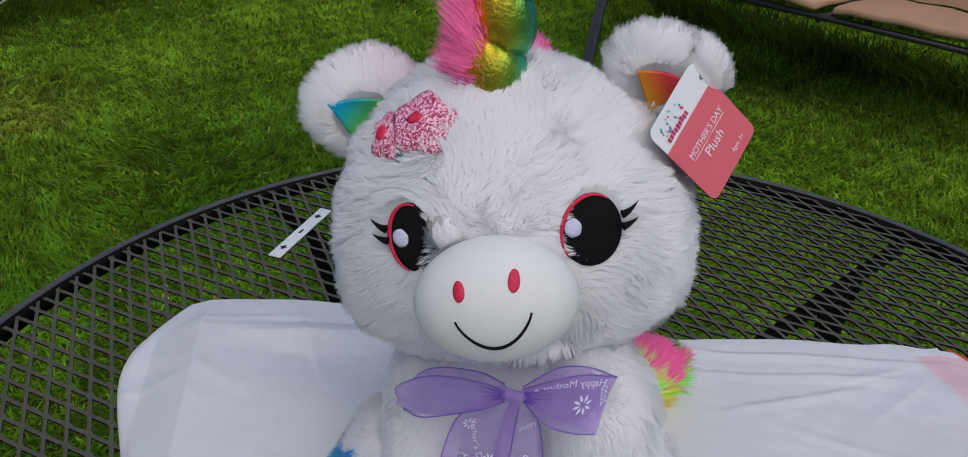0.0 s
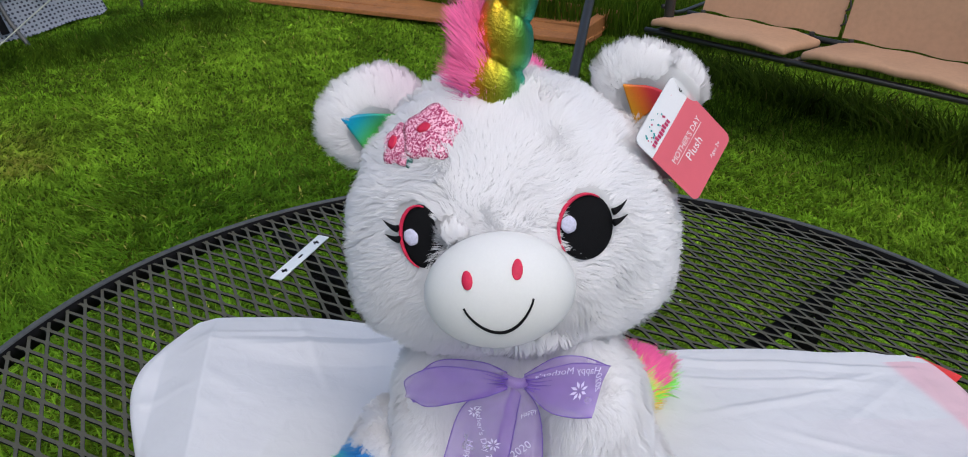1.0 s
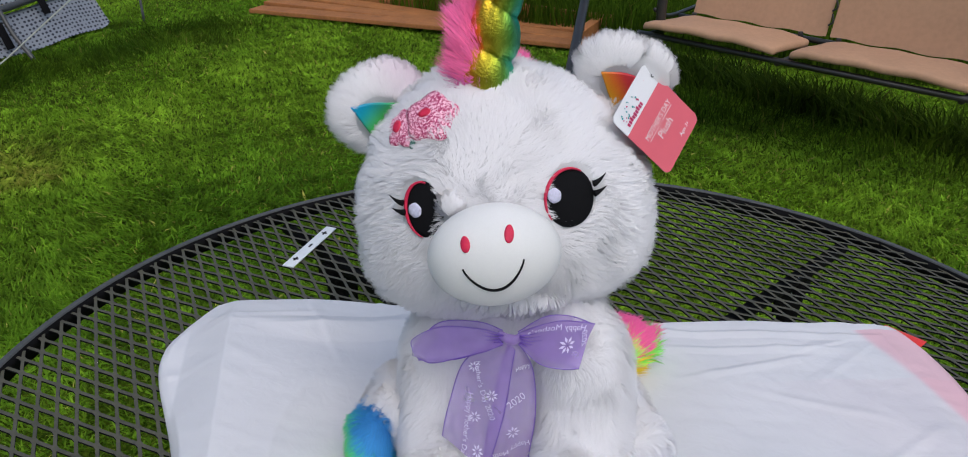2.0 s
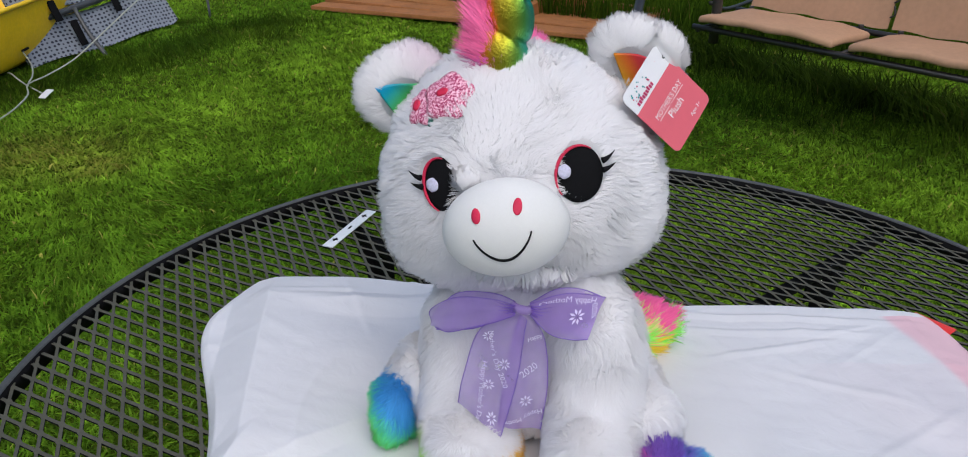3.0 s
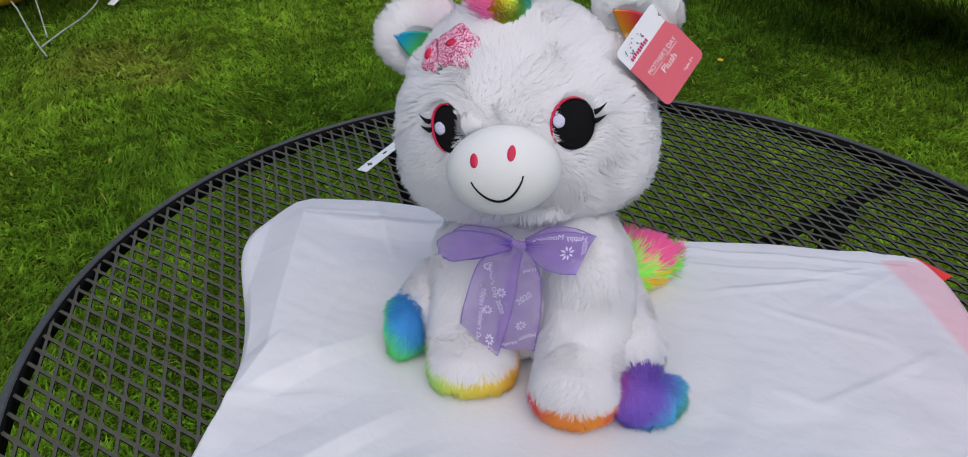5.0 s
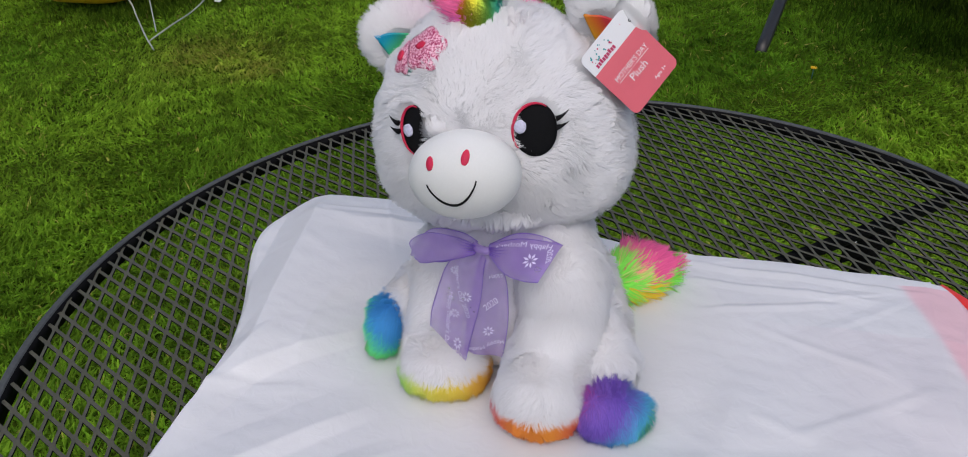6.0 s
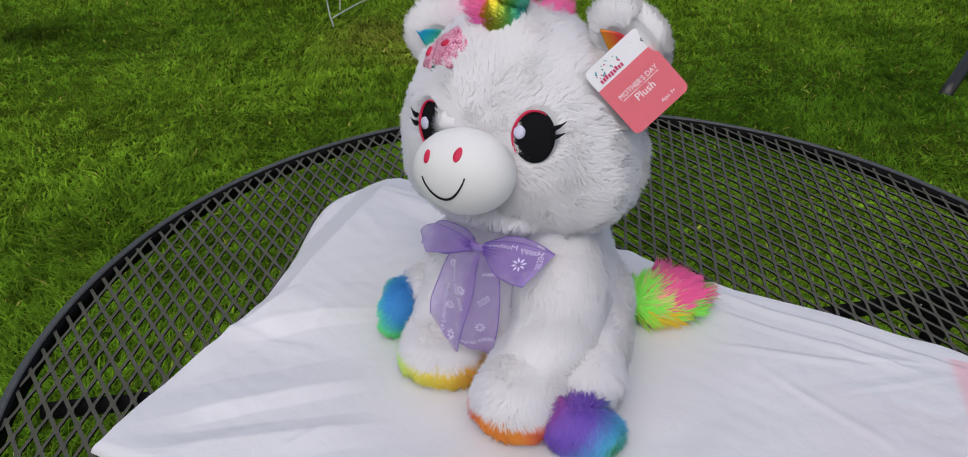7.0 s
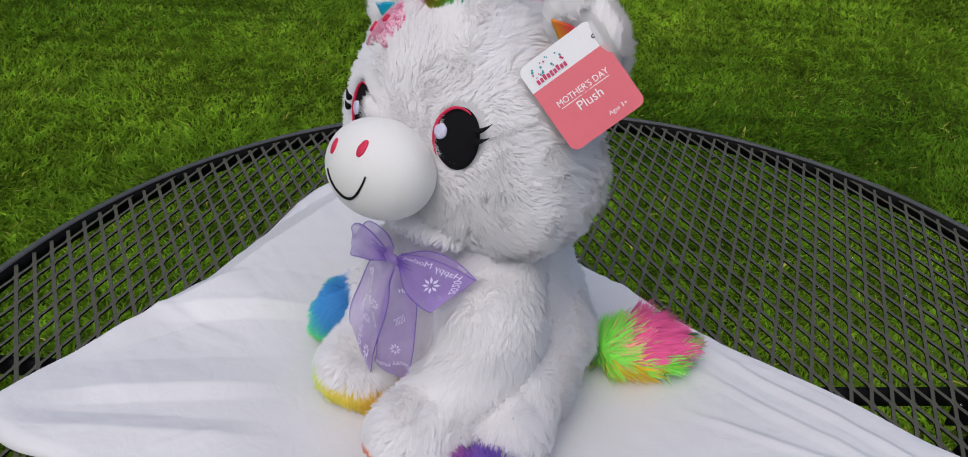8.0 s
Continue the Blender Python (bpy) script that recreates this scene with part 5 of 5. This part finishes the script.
def build_hind_legs():
    for side in ("l", "r"):
        if side == "r":
            pts, rad = [(0.098, 0.614, 0.776), (0.124, 0.556, 0.772), (0.160, 0.495, 0.762)], [0.060, 0.054, 0.038]
            c, rr, sole = np.array([0.172, 0.451, 0.7495]), np.array([0.038, 0.026, 0.0235]), np.array([0.12, -0.97, -0.1])
            stops = [(0.75, 0.06, 0.24), (0.26, 0.12, 0.54), (0.22, 0.12, 0.58), (0.2, 0.11, 0.56), (0.16, 0.28, 0.68), (0.12, 0.46, 0.78), (0.14, 0.56, 0.82), (0.2, 0.85, 0.3)]
            grad = np.array([0.74, 0.1, -0.66])
        else:
            pts, rad = [(0.0, 0.61, 0.77), (-0.035, 0.575, 0.77), (-0.055, 0.548, 0.766)], [0.038, 0.038, 0.033]
            c, rr, sole = np.array([-0.074, 0.531, 0.756]), np.array([0.019, 0.038, 0.031]), np.array([-0.86, -0.5, 0.0])
            stops = [(0.07, 0.3, 0.74), (0.07, 0.32, 0.74), (0.07, 0.36, 0.76), (0.16, 0.85, 0.4), (0.22, 0.95, 0.24), (0.24, 0.95, 0.22), (0.24, 0.95, 0.22)]
            grad = np.array([-0.72, 0.0, -0.69])
        v, f = limb(pts, rad)
        v[:, 2] = np.maximum(v[:, 2], ZB)
        leg = furred("hind_leg", v, f, 30000, 0.0105, 0.0008, M_FUR, toy, comb=(0, -0.5, -0.7), lift=0.4, lay=0.5, tuft=0.38, clump=0.011, seed=33 if side == "r" else 34, label="white hind leg")
        w = SMALL * rr + c
        w[:, 2] = np.maximum(w[:, 2], ZB - 0.002)
        def tone(p, n, r, c=c, grad=grad, stops=stops):
            s = ((p - c) @ grad / 0.034) * 0.5 + 0.5 + r.normal(size=len(p)) * 0.03
            return rainbow(s, stops)
        furred("foot_sole", w, SMALL_F, 12000, 0.0125, 0.001, M_YARN, leg, comb=sole * 0.5 + np.array([0, 0, -0.6]), lift=0.35, lay=0.6, tuft=0.3, colour=tone, seed=35 if side == "r" else 36, label="purple and blue rainbow foot" if side == "r" else "blue and lime green rainbow foot")


def build_tail():
    c = np.array([0.178, 0.684, 0.7505])
    R = np.array(Matrix.Rotation(radians(48), 3, "Z"))
    v = (SMALL * [0.041, 0.028, 0.019]) @ R.T + c
    v[:, 2] = np.maximum(v[:, 2], ZB + 0.003)
    out = R @ np.array([1.0, 0, 0])
    def tone(p, n, r):
        h = (p[:, 2] - c[2]) / 0.019 + r.normal(size=len(p)) * 0.12
        s = ((p - c) @ out) / 0.041 + r.normal(size=len(p)) * 0.12
        lime, yellow, salmon = np.array([0.32, 1.0, 0.12]), np.array([0.95, 0.66, 0.04]), np.array([0.98, 0.5, 0.3])
        col = np.where((h > 0.2)[:, None], PINK * [1, 0.75, 0.85], lime)
        pick = r.uniform(size=len(p))[:, None]
        blend = np.where(pick < 0.4, np.array([0.75, 0.85, 0.25]), np.where(pick < 0.7, salmon, lime))
        col = np.where(((s < -0.45) & (h > -0.45))[:, None], blend, col)
        col = np.where((s < -0.7)[:, None], lime, col)
        return np.where(((s < 0.0) & (h < 0.0) & (s > -0.8))[:, None], yellow, col)
    furred("tail", v, SMALL_F, 5200, 0.030, 0.0022, M_YARN, toy, comb=out, lift=0.45, lay=0.8, tuft=0.4, colour=tone, seed=55, label="pink, lime and yellow yarn tail", jitter=0.16, curl=0.4, bunch=10, pull=0.8)


def build_chin():
    v = SMALL * [0.042, 0.016, 0.010] + np.array([0.048, 0.521, 0.916])
    furred("chin_tuft", v, SMALL_F, 5000, 0.0115, 0.0009, M_FUR, toy, comb=(0, -0.4, -0.9), lift=0.5, lay=0.6, tuft=0.5, clump=0.008, seed=27, label="white fluff under the chin")
    v = SMALL * [0.010, 0.006, 0.008] + np.array([0.000, 0.514, 1.000])
    furred("nose_fluff", v, SMALL_F, 1100, 0.0115, 0.0009, M_FUR, toy, comb=(-0.25, -0.1, 0.8), lift=0.4, lay=0.7, tuft=0.5, clump=0.008, seed=28, label="white fluff beside the nose")


build_head()
build_chin()
build_muzzle()
build_eyes()
build_flower_patch()
build_ear("l")
build_ear("r")
build_horn()
build_mane()
build_body()
build_front_legs()
build_hind_legs()
build_tail()


# ---- ribbon bow ----
def ribbon(name, left, right, parent, label="", wave=0.0015, seed=1, cross=9):
    """A strip of organza between two edge lines, with fine hems."""
    a, b = bend(left, 8), bend(right, 8)
    n = len(a)
    s = np.linspace(0, 1, cross)[None, :, None]
    g = a[:, None] * (1 - s) + b[:, None] * s
    nrm = unit(np.cross(np.gradient(a, axis=0), b - a))
    rip = np.sin(np.linspace(0, 9, n) + seed)[:, None] * np.sin(np.linspace(0, math.pi * 2, cross) + seed)[None]
    g = g + nrm[:, None] * (rip * wave)[:, :, None]
    v = g.reshape(-1, 3)
    faces = [(j * cross + i, j * cross + i + 1, (j + 1) * cross + i + 1, (j + 1) * cross + i) for j in range(n - 1) for i in range(cross - 1)]
    ob = put(name, mesh_data(name, v, faces, M_ORGANZA), parent, label)
    for k in (0, -1):
        put("hem", mesh_from(tube(g[:, k], 0.00045, 6), M_HEM), ob)
    return ob, g


def mesh_from(bm, mat):
    me = bpy.data.meshes.new("strip")
    bm.to_mesh(me)
    bm.free()
    me.materials.append(mat)
    return me


def on_grid(g, s, t):
    """Places on a ribbon's grid at fractions s along and t across."""
    n, c = g.shape[:2]
    s, t = np.clip(s, 0, 1) * (n - 1), np.clip(t, 0, 1) * (c - 1)
    i, j = np.minimum(s.astype(int), n - 2), np.minimum(t.astype(int), c - 2)
    fs, ft = (s - i)[:, None], (t - j)[:, None]
    return (g[i, j] * (1 - fs) + g[i + 1, j] * fs) * (1 - ft) + (g[i, j + 1] * (1 - fs) + g[i + 1, j + 1] * fs) * ft


def printed(text, g, parent, s, t, size, turn, toward):
    """Lettering laid on a ribbon."""
    if text == "*":
        verts, faces = [], []
        for k in range(8):
            a = k * math.pi / 4
            k0 = len(verts)
            for r, w in ((0.22, 0.0), (0.6, 0.16), (1.0, 0.0), (0.6, -0.16)):
                verts.append((math.cos(a) * r - math.sin(a) * w, math.sin(a) * r + math.cos(a) * w, 0))
            faces.append([k0, k0 + 1, k0 + 2, k0 + 3])
        v = np.array(verts) * size
    else:
        v, faces = lettering(text, size)
    c, q = math.cos(turn), math.sin(turn)
    x, y = v[:, 0] * c - v[:, 1] * q, v[:, 0] * q + v[:, 1] * c
    length = np.linalg.norm(np.diff(g[:, g.shape[1] // 2], axis=0), axis=1).sum()
    width = np.linalg.norm(g[g.shape[0] // 2, -1] - g[g.shape[0] // 2, 0])
    p = on_grid(g, s + x / length, t + y / width)
    p = p + unit(np.array(toward) - p) * 0.0012
    put("print", mesh_data("print", p, faces, M_PRINT, False), parent, "white printed ribbon lettering" if text != "*" else "white printed flower")


def build_bow():
    bow = part("ribbon_bow", tube(bend([(0.037, 0.487, 0.899), (0.042, 0.4825, 0.8975), (0.05, 0.4815, 0.8965), (0.055, 0.485, 0.8975)], 5), 0.0036, 14, taper=lambda s: 0.85 + 0.3 * math.sin(math.pi * s)), M_ORGANZA, toy, "sheer purple organza bow with white print")
    eye = (0.1, -0.1, 1.3)
    for k in range(5):
        z = 0.8935 + 0.0018 * k
        part("pleat", tube(bend([(0.053, 0.4805, z), (0.061, 0.4795, z - 0.001 + 0.0012 * (k - 2)), (0.071, 0.479, z + 0.0026 * (k - 2))], 4), 0.0008, 6, taper=lambda s: 1.1 - s), M_HEM, bow)
        part("pleat", tube(bend([(0.040, 0.4815, z), (0.032, 0.4815, z - 0.001 + 0.001 * (k - 2)), (0.021, 0.4825, z - 0.001 + 0.0026 * (k - 2))], 4), 0.0008, 6, taper=lambda s: 1.1 - s), M_HEM, bow)
    # loop towards the tag: front and back layers
    ob, g = ribbon("bow_loop", [(0.052, 0.483, 0.901), (0.075, 0.482, 0.912), (0.097, 0.492, 0.907), (0.117, 0.503, 0.897)], [(0.052, 0.481, 0.892), (0.07, 0.474, 0.878), (0.086, 0.469, 0.876), (0.0999, 0.4687, 0.8765)], bow, "wide flat bow loop", seed=2)
    printed("*", g, ob, 0.66, 0.5, 0.0075, 0.3, eye)
    printed("2020", g, ob, 0.93, 0.33, 0.0072, -2.0, eye)
    printed("Happy Mother's", g, ob, 0.5, 0.14, 0.0072, 3.1, eye)
    ribbon("bow_loop", [(0.052, 0.486, 0.901), (0.075, 0.496, 0.909), (0.097, 0.503, 0.905), (0.117, 0.5045, 0.896)], [(0.052, 0.484, 0.892), (0.07, 0.484, 0.878), (0.086, 0.478, 0.876), (0.1005, 0.470, 0.8755)], bow, "back layer of the bow loop", seed=3)
    # loop away from the tag
    ob, g = ribbon("bow_loop", [(0.04, 0.484, 0.9), (0.02, 0.488, 0.903), (-0.012, 0.500, 0.897), (-0.034, 0.511, 0.878), (-0.036, 0.512, 0.864)], [(0.04, 0.482, 0.892), (0.024, 0.478, 0.887), (0.002, 0.484, 0.877), (-0.018, 0.494, 0.866), (-0.032, 0.506, 0.862)], bow, "rounded bow loop", seed=5)
    ribbon("bow_loop", [(0.04, 0.49, 0.9), (0.02, 0.5, 0.902), (-0.012, 0.51, 0.895), (-0.035, 0.513, 0.868)], [(0.04, 0.485, 0.888), (0.024, 0.487, 0.882), (0.002, 0.493, 0.87), (-0.03, 0.507, 0.8595)], bow, "back layer of the rounded loop", seed=6)
    # hanging ends
    ob, g = ribbon("ribbon_end", [(0.036, 0.484, 0.896), (0.008, 0.488, 0.870), (-0.004, 0.482, 0.832), (-0.0100, 0.479, 0.8005)], [(0.050, 0.481, 0.888), (0.046, 0.475, 0.862), (0.040, 0.470, 0.822), (0.0281, 0.4665, 0.7725)], bow, "long ribbon end with a slanted cut", wave=0.003, seed=7)
    for s, t in ((0.34, 0.22), (0.5, 0.72), (0.7, 0.5), (0.93, 0.72)):
        printed("*", g, ob, s, t, 0.0055, s, eye)
    printed("Mother's Day 2020", g, ob, 0.48, 0.52, 0.0068, 0.55, eye)
    printed("Happy Mother's Day", g, ob, 0.78, 0.4, 0.0068, 0.12, eye)
    ob, g = ribbon("ribbon_end", [(0.045, 0.486, 0.893), (0.038, 0.482, 0.862), (0.030, 0.478, 0.817), (0.026, 0.474, 0.779)], [(0.054, 0.485, 0.889), (0.066, 0.488, 0.862), (0.069, 0.482, 0.820), (0.0640, 0.4745, 0.7752)], bow, "second ribbon end behind the first", wave=0.003, seed=9)
    printed("2020", g, ob, 0.55, 0.55, 0.008, 2.3, eye)
    printed("Happy", g, ob, 0.3, 0.7, 0.0068, 1.7, eye)
    printed("*", g, ob, 0.78, 0.55, 0.0055, 0.2, eye)
    printed("Happy Mother", g, ob, 0.92, 0.5, 0.006, -1.2, eye)


build_bow()


# ---- hang tag ----
def build_tag():
    left, U, V, N, lu, lv = TAG_LEFT, TAG_U, TAG_V, TAG_N, TAG_W, TAG_H
    at = lambda u, v, h=0.0: left + U * u + V * v + N * h
    def outline(v0, v1, round0, round1, r=0.006):
        out = []
        t = np.linspace(0, math.pi / 2, 7)
        s, c = np.sin(t), np.cos(t)
        for u, v, rd, du, dv in ((0, v0, round0, -s, -c), (0, v1, round1, -c, s), (lu, v1, round1, s, c), (lu, v0, round0, c, -s)):
            rr = r if rd else 0.0006
            cu, cv = (rr if u == 0 else u - rr), (v + rr if v == v0 else v - rr)
            out += [(cu + rr * a, cv + rr * b) for a, b in zip(du, dv)]
        return out
    def card(name, v0, v1, r0, r1, h, thick, mat, parent, label):
        ring = outline(v0, v1, r0, r1)
        bm = bmesh.new()
        curl = lambda u, v: 0.0
        top = [bm.verts.new(at(u, v, h + thick + curl(u, v))) for u, v in ring]
        low = [bm.verts.new(at(u, v, h + curl(u, v))) for u, v in ring]
        bm.faces.new(top)
        bm.faces.new(low[::-1])
        for i in range(len(ring)):
            bm.faces.new((top[i - 1], low[i - 1], low[i], top[i]))
        bmesh.ops.recalc_face_normals(bm, faces=bm.faces)
        return part(name, bm, mat, parent, label, smooth=False)
    split = lv * 0.285
    tag = card("hang_tag", 0, split, True, False, 0.0, 0.0007, M_PAPER, toy, "folded card tag, white above coral")
    card("coral_panel", split, lv, False, True, 0.0, 0.0007, M_CORAL, tag, "coral pink printed panel")
    flex = lambda v: 0.0
    def word(text, size, u, v, mat=M_INK_W, squeeze=1.0):
        w, f = lettering(text, size)
        p = np.array([at(u + x * squeeze, v - y, 0.0013 + flex(v - y)) for x, y, _ in w])
        put("print", mesh_data("print", p, f, mat, False), tag, "white printed wording")
    def bar(u, v, w, h, mat, name="print", label="printed bar"):
        q = [at(u + a * w / 2, v + b * h / 2, 0.0013 + flex(v)) for a, b in ((-1, -1), (-1, 1), (1, 1), (1, -1))]
        put(name, mesh_data(name, np.array(q), [[0, 1, 2, 3]], mat, False), tag, label)
    word("MOTHER'S DAY", 0.0066, lu * 0.5, lv * 0.52, squeeze=0.92)
    for k in (-1, 1):
        bar(lu * 0.5 + k * 0.0115, lv * 0.572, 0.017, 0.0005, M_INK_W)
    for k in (-1, 0, 1):
        bar(lu * 0.5 + k * 0.0014, lv * 0.572, 0.0006, 0.0006, M_INK_W)
    word("Plush", 0.0098, lu * 0.5, lv * 0.655)
    word("Ages 3+", 0.0045, lu * 0.70, lv * 0.885)
    # plain mark in place of the maker's logo, with confetti dots
    for k in range(9):
        bar(lu * 0.13 + k * 0.0028, lv * 0.225 - (0.0008 if k in (2, 6) else 0), 0.0021, 0.0042 if k in (2, 4, 6) else 0.0034, M_INK_R, "logo_bar", "crimson logo mark")
    r = random.Random(5)
    for k in range(20):
        u, v, s = lu * (0.12 + 0.4 * r.random()), lv * (0.05 + 0.13 * r.random()), 0.0005 + 0.0005 * r.random()
        ring = np.array([at(u + s * math.cos(t), v + s * math.sin(t), 0.0012 + flex(v)) for t in np.linspace(0, 2 * math.pi, 10, endpoint=False)])
        put("confetti_dot", mesh_data("confetti_dot", ring, [list(range(10))], (M_INK_T, M_INK_R, M_INK_T)[k % 3], False), tag, "confetti dot")
    hole = np.array([at(lu * 0.93 + 0.0016 * math.cos(t), lv * 0.17 + 0.0016 * math.sin(t), 0.0012) for t in np.linspace(0, 2 * math.pi, 14, endpoint=False)])
    put("tag_hole", mesh_data("tag_hole", hole, [list(range(14))], M_TUBE_GREY, False), tag, "punched hole with a clear fastener")
    part("fastener", tube(bend([at(lu * 0.93, lv * 0.17, 0.0015), at(lu * 0.93, lv * 0.15, -0.006), (0.15, 0.6, 1.075)], 4), 0.0006, 6), M_PAPER, tag, "clear plastic fastener")


build_tag()
